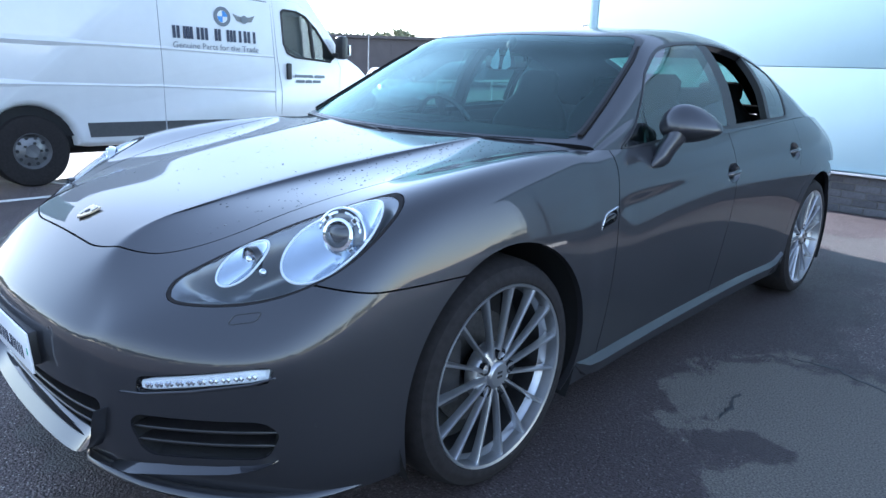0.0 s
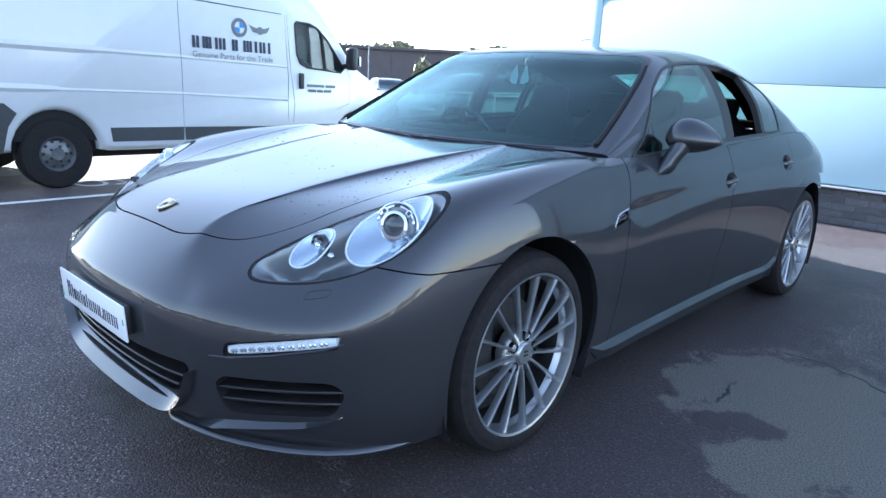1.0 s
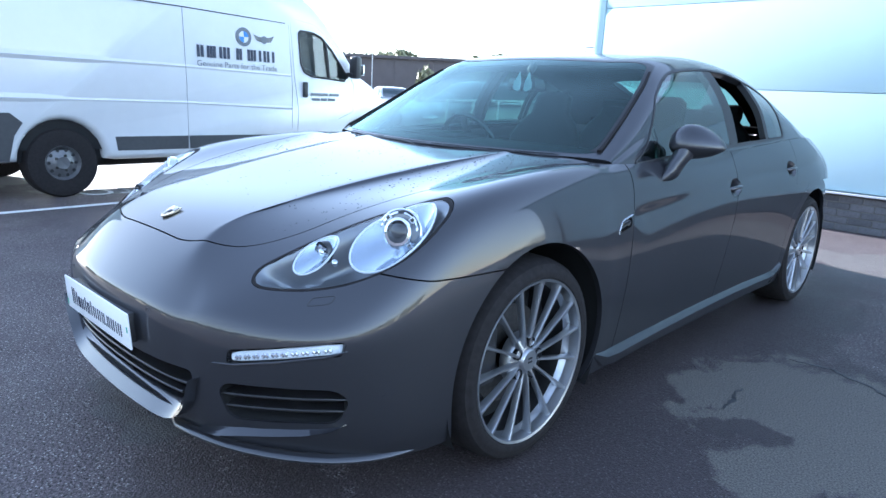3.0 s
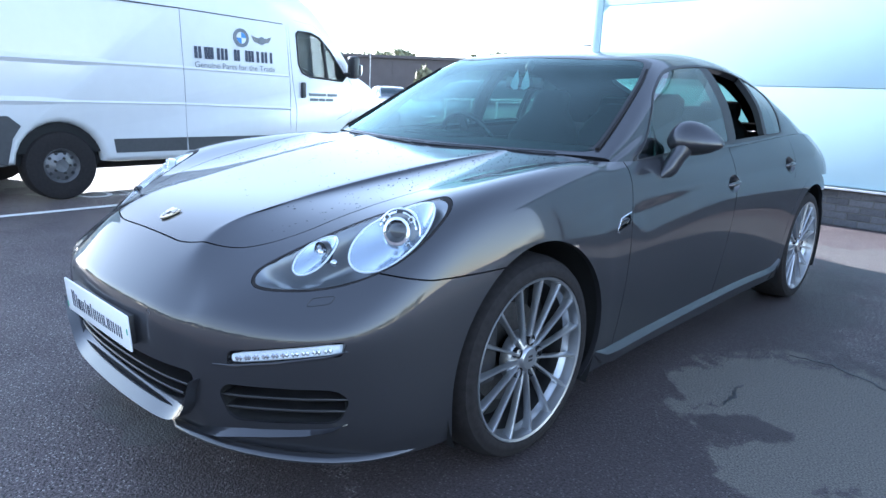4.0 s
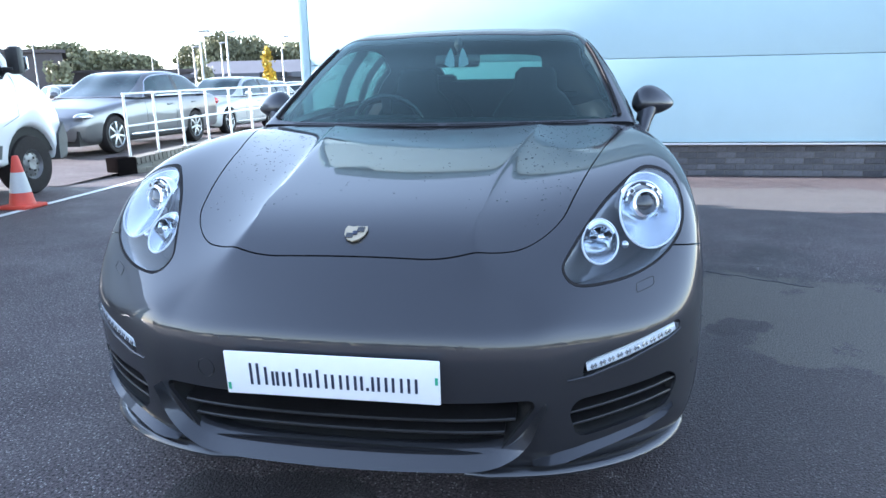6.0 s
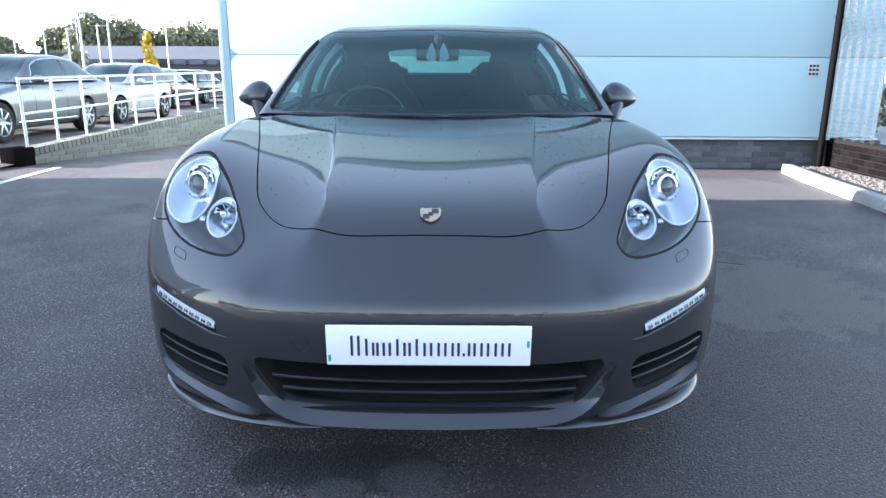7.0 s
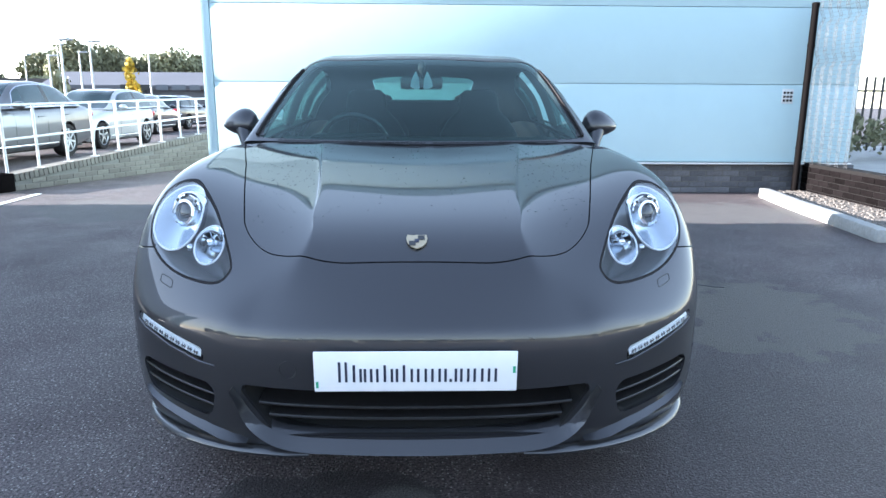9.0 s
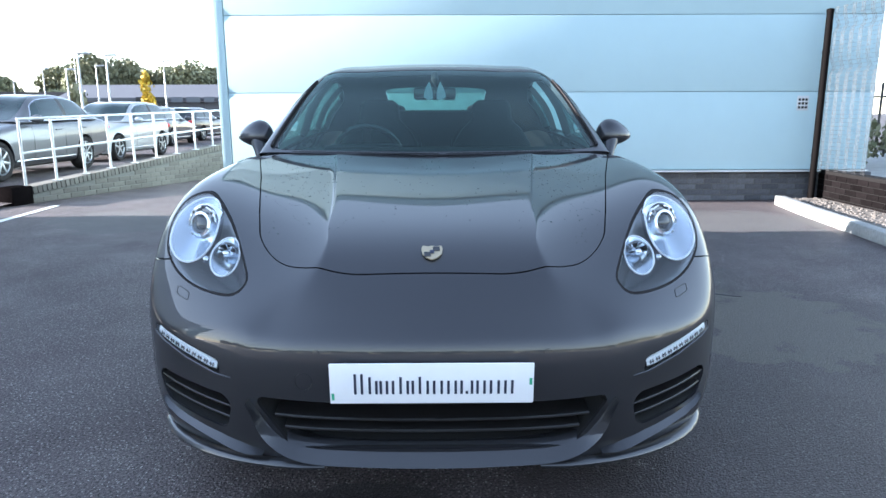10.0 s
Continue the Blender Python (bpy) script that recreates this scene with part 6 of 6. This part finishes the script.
tree("small_tree", "small green tree at the car park edge", -30.5, 31.5, 3.0, .7, LEAF)
tree("small_tree", "small green tree at the car park edge", -27.0, 33.0, 2.9, .7, LEAF)
for x, y, h in ((-12.1, 21.6, 3.2), (-12.6, 24.6, 3.4), (-17.2, 33, 3.6), (-23, 42, 4.7), (-24.5, 41, 4.0), (-14.2, 34, 3.9), (-16, 28, 3.1), (-27, 42, 4.1), (-38, 33, 4.4), (-31, 36, 4.2)):
    lamp = thing("street_lamp", "slender grey lamp post in the car park", "lamp post", pose(x, y, 0), group="lamp posts of the car park")
    part("post", lathe([(.05, 0), (.045, 1.2), (.03, h), (0, h)], 10, "Z"), POST_GREY, lamp)
    part("lamp_head", boxes((.18, 0, h, .45, .14, .07, .02)), POST_GREY, lamp)

# right-hand distance: hedge, palings and pale ground
store = []
for k in range(9):
    crown(8.6 + .75 * k, 12.2 + .25 * k, .62, .6, .5, 200, .08, store)
tagged(new("hedge", leaves("hedge", store, LEAF)), "low green hedge in the sun beyond the fence", "hedge", kind="stuff")
palings = thing("paling_fence", "dark steel paling fence beyond the hedge", "fence", pose(9.4, 15.5, 0))
for k in range(26):
    part("paling", boxes((-1.5 + .22 * k, 0, .95, .05, .03, 1.9)), BLACK, palings, smooth=False)
part("rail_bar", boxes((1.3, .03, 1.55, 6.0, .03, .05), (1.3, .03, .35, 6.0, .03, .05)), BLACK, palings, smooth=False)
structure("pavement_east", boxes((14, 13, .02, 16, 9, .05)), CONCRETE, "pale sunlit paving beyond the fence", "pavement")


# ---- bricks ----
def brick_mesh(w, d, h, mat):
    bm = bmesh.new()
    box(bm, (w, d, h), None, 0)
    edges = [e for e in bm.edges]
    bmesh.ops.bevel(bm, geom=edges, offset=.004, segments=1, affect="EDGES")
    return solid("brick", bm, mat, False)


def brick_wall(name, a, b, height, mat, label, thick=.1, course=.075, unit=.225, rise=None, joint=MORTAR):
    """Bricks in stretcher bond on the face that looks to the right of a to b, over a mortar core."""
    a, b = Vector((*a, 0)), Vector((*b, 0))
    d = (b - a).normalized()
    nrm = Vector((d.y, -d.x, 0))
    length = (b - a).length
    turn = math.atan2(d.y, d.x)
    top = rise or (lambda s: height)
    core = bmesh.new()
    prof = [(0, 0), (length, 0), (length, top(length) - .006), (0, top(0) - .006)]
    f1 = [core.verts.new(a + d * s + Vector((0, 0, z)) - nrm * .006) for s, z in prof]
    f2 = [core.verts.new(a + d * s + Vector((0, 0, z)) - nrm * thick) for s, z in prof]
    core.faces.new(f1), core.faces.new(f2[::-1])
    for k in range(4):
        core.faces.new((f1[k], f1[(k + 1) % 4], f2[(k + 1) % 4], f2[k]))
    bmesh.ops.recalc_face_normals(core, faces=core.faces)
    wall = structure(name, core, joint, label, "wall")
    full = brick_mesh(unit - .010, .05, course - .010, mat)
    rows = int(max(top(0), top(length)) / course + .3)
    for r in range(rows):
        z = course * (r + .5)
        s = -unit / 2 if r % 2 else 0.0
        while s < length:
            c = s + unit / 2
            s += unit
            if z + course * .5 > top(min(max(c, 0), length)) + .012:
                continue
            k = 1.0
            if c - unit / 2 < 0 or c + unit / 2 > length:
                lo, hi = max(c - unit / 2, 0), min(c + unit / 2, length)
                if hi - lo < .05:
                    continue
                k, c = (hi - lo - .01) / (unit - .01), (lo + hi) / 2
            ob = new("brick", full)
            ob.parent = wall
            p = a + d * c - nrm * (.024 + rngb.uniform(-.002, .002))
            ob.matrix_basis = Matrix.Translation((p.x, p.y, z)) @ Matrix.Rotation(turn, 4, "Z") @ Matrix.Diagonal((k, 1, 1, 1))
    return wall


rngb = random.Random(8)
brick_wall("wall_plinth", (WALL_L + .02, WALL_Y + .03), (WALL_R + .1, WALL_Y + .03), .385, BRICK, "grey brick plinth under the pale panels")
brick_wall("wall_plinth_side", (5.10, 7.28), (5.0, 4.6), .42, SHADED_DARK_BRICK, "dark brick plinth below the wire mesh, its shade painted in", .2, joint=SHADED_MORTAR)
low = brick_wall("wall_low", tuple(LW_A.xy), tuple((LW_A + LW_D * LW_LEN).xy), .3, TAN_BRICK, "low sloping wall of weathered buff bricks", .22, rise=lambda s: coping(s) - .10)
cap = brick_mesh(.065, .24, .10, TAN_BRICK)
n = int(LW_LEN / .075)
for k in range(n):
    s = .0375 + .075 * k
    p = LW_A + LW_D * s - LW_N * .105
    ob = new("coping_brick", cap)
    ob.parent = low
    ob.matrix_basis = Matrix.Translation((p.x, p.y, coping(s) - .05)) @ Matrix.Rotation(math.atan2(LW_D.y, LW_D.x), 4, "Z") @ Matrix.Rotation(-math.atan(.36 / 3.8), 4, "Y")
bm = boxes((0, 0, .12, .26, .30, .24, .005))
part("wall_end", bm, SHADED_DARK_BRICK, low).matrix_basis = pose(LW_A.x - .12, LW_A.y - .06, 0, 0, 0, -19)
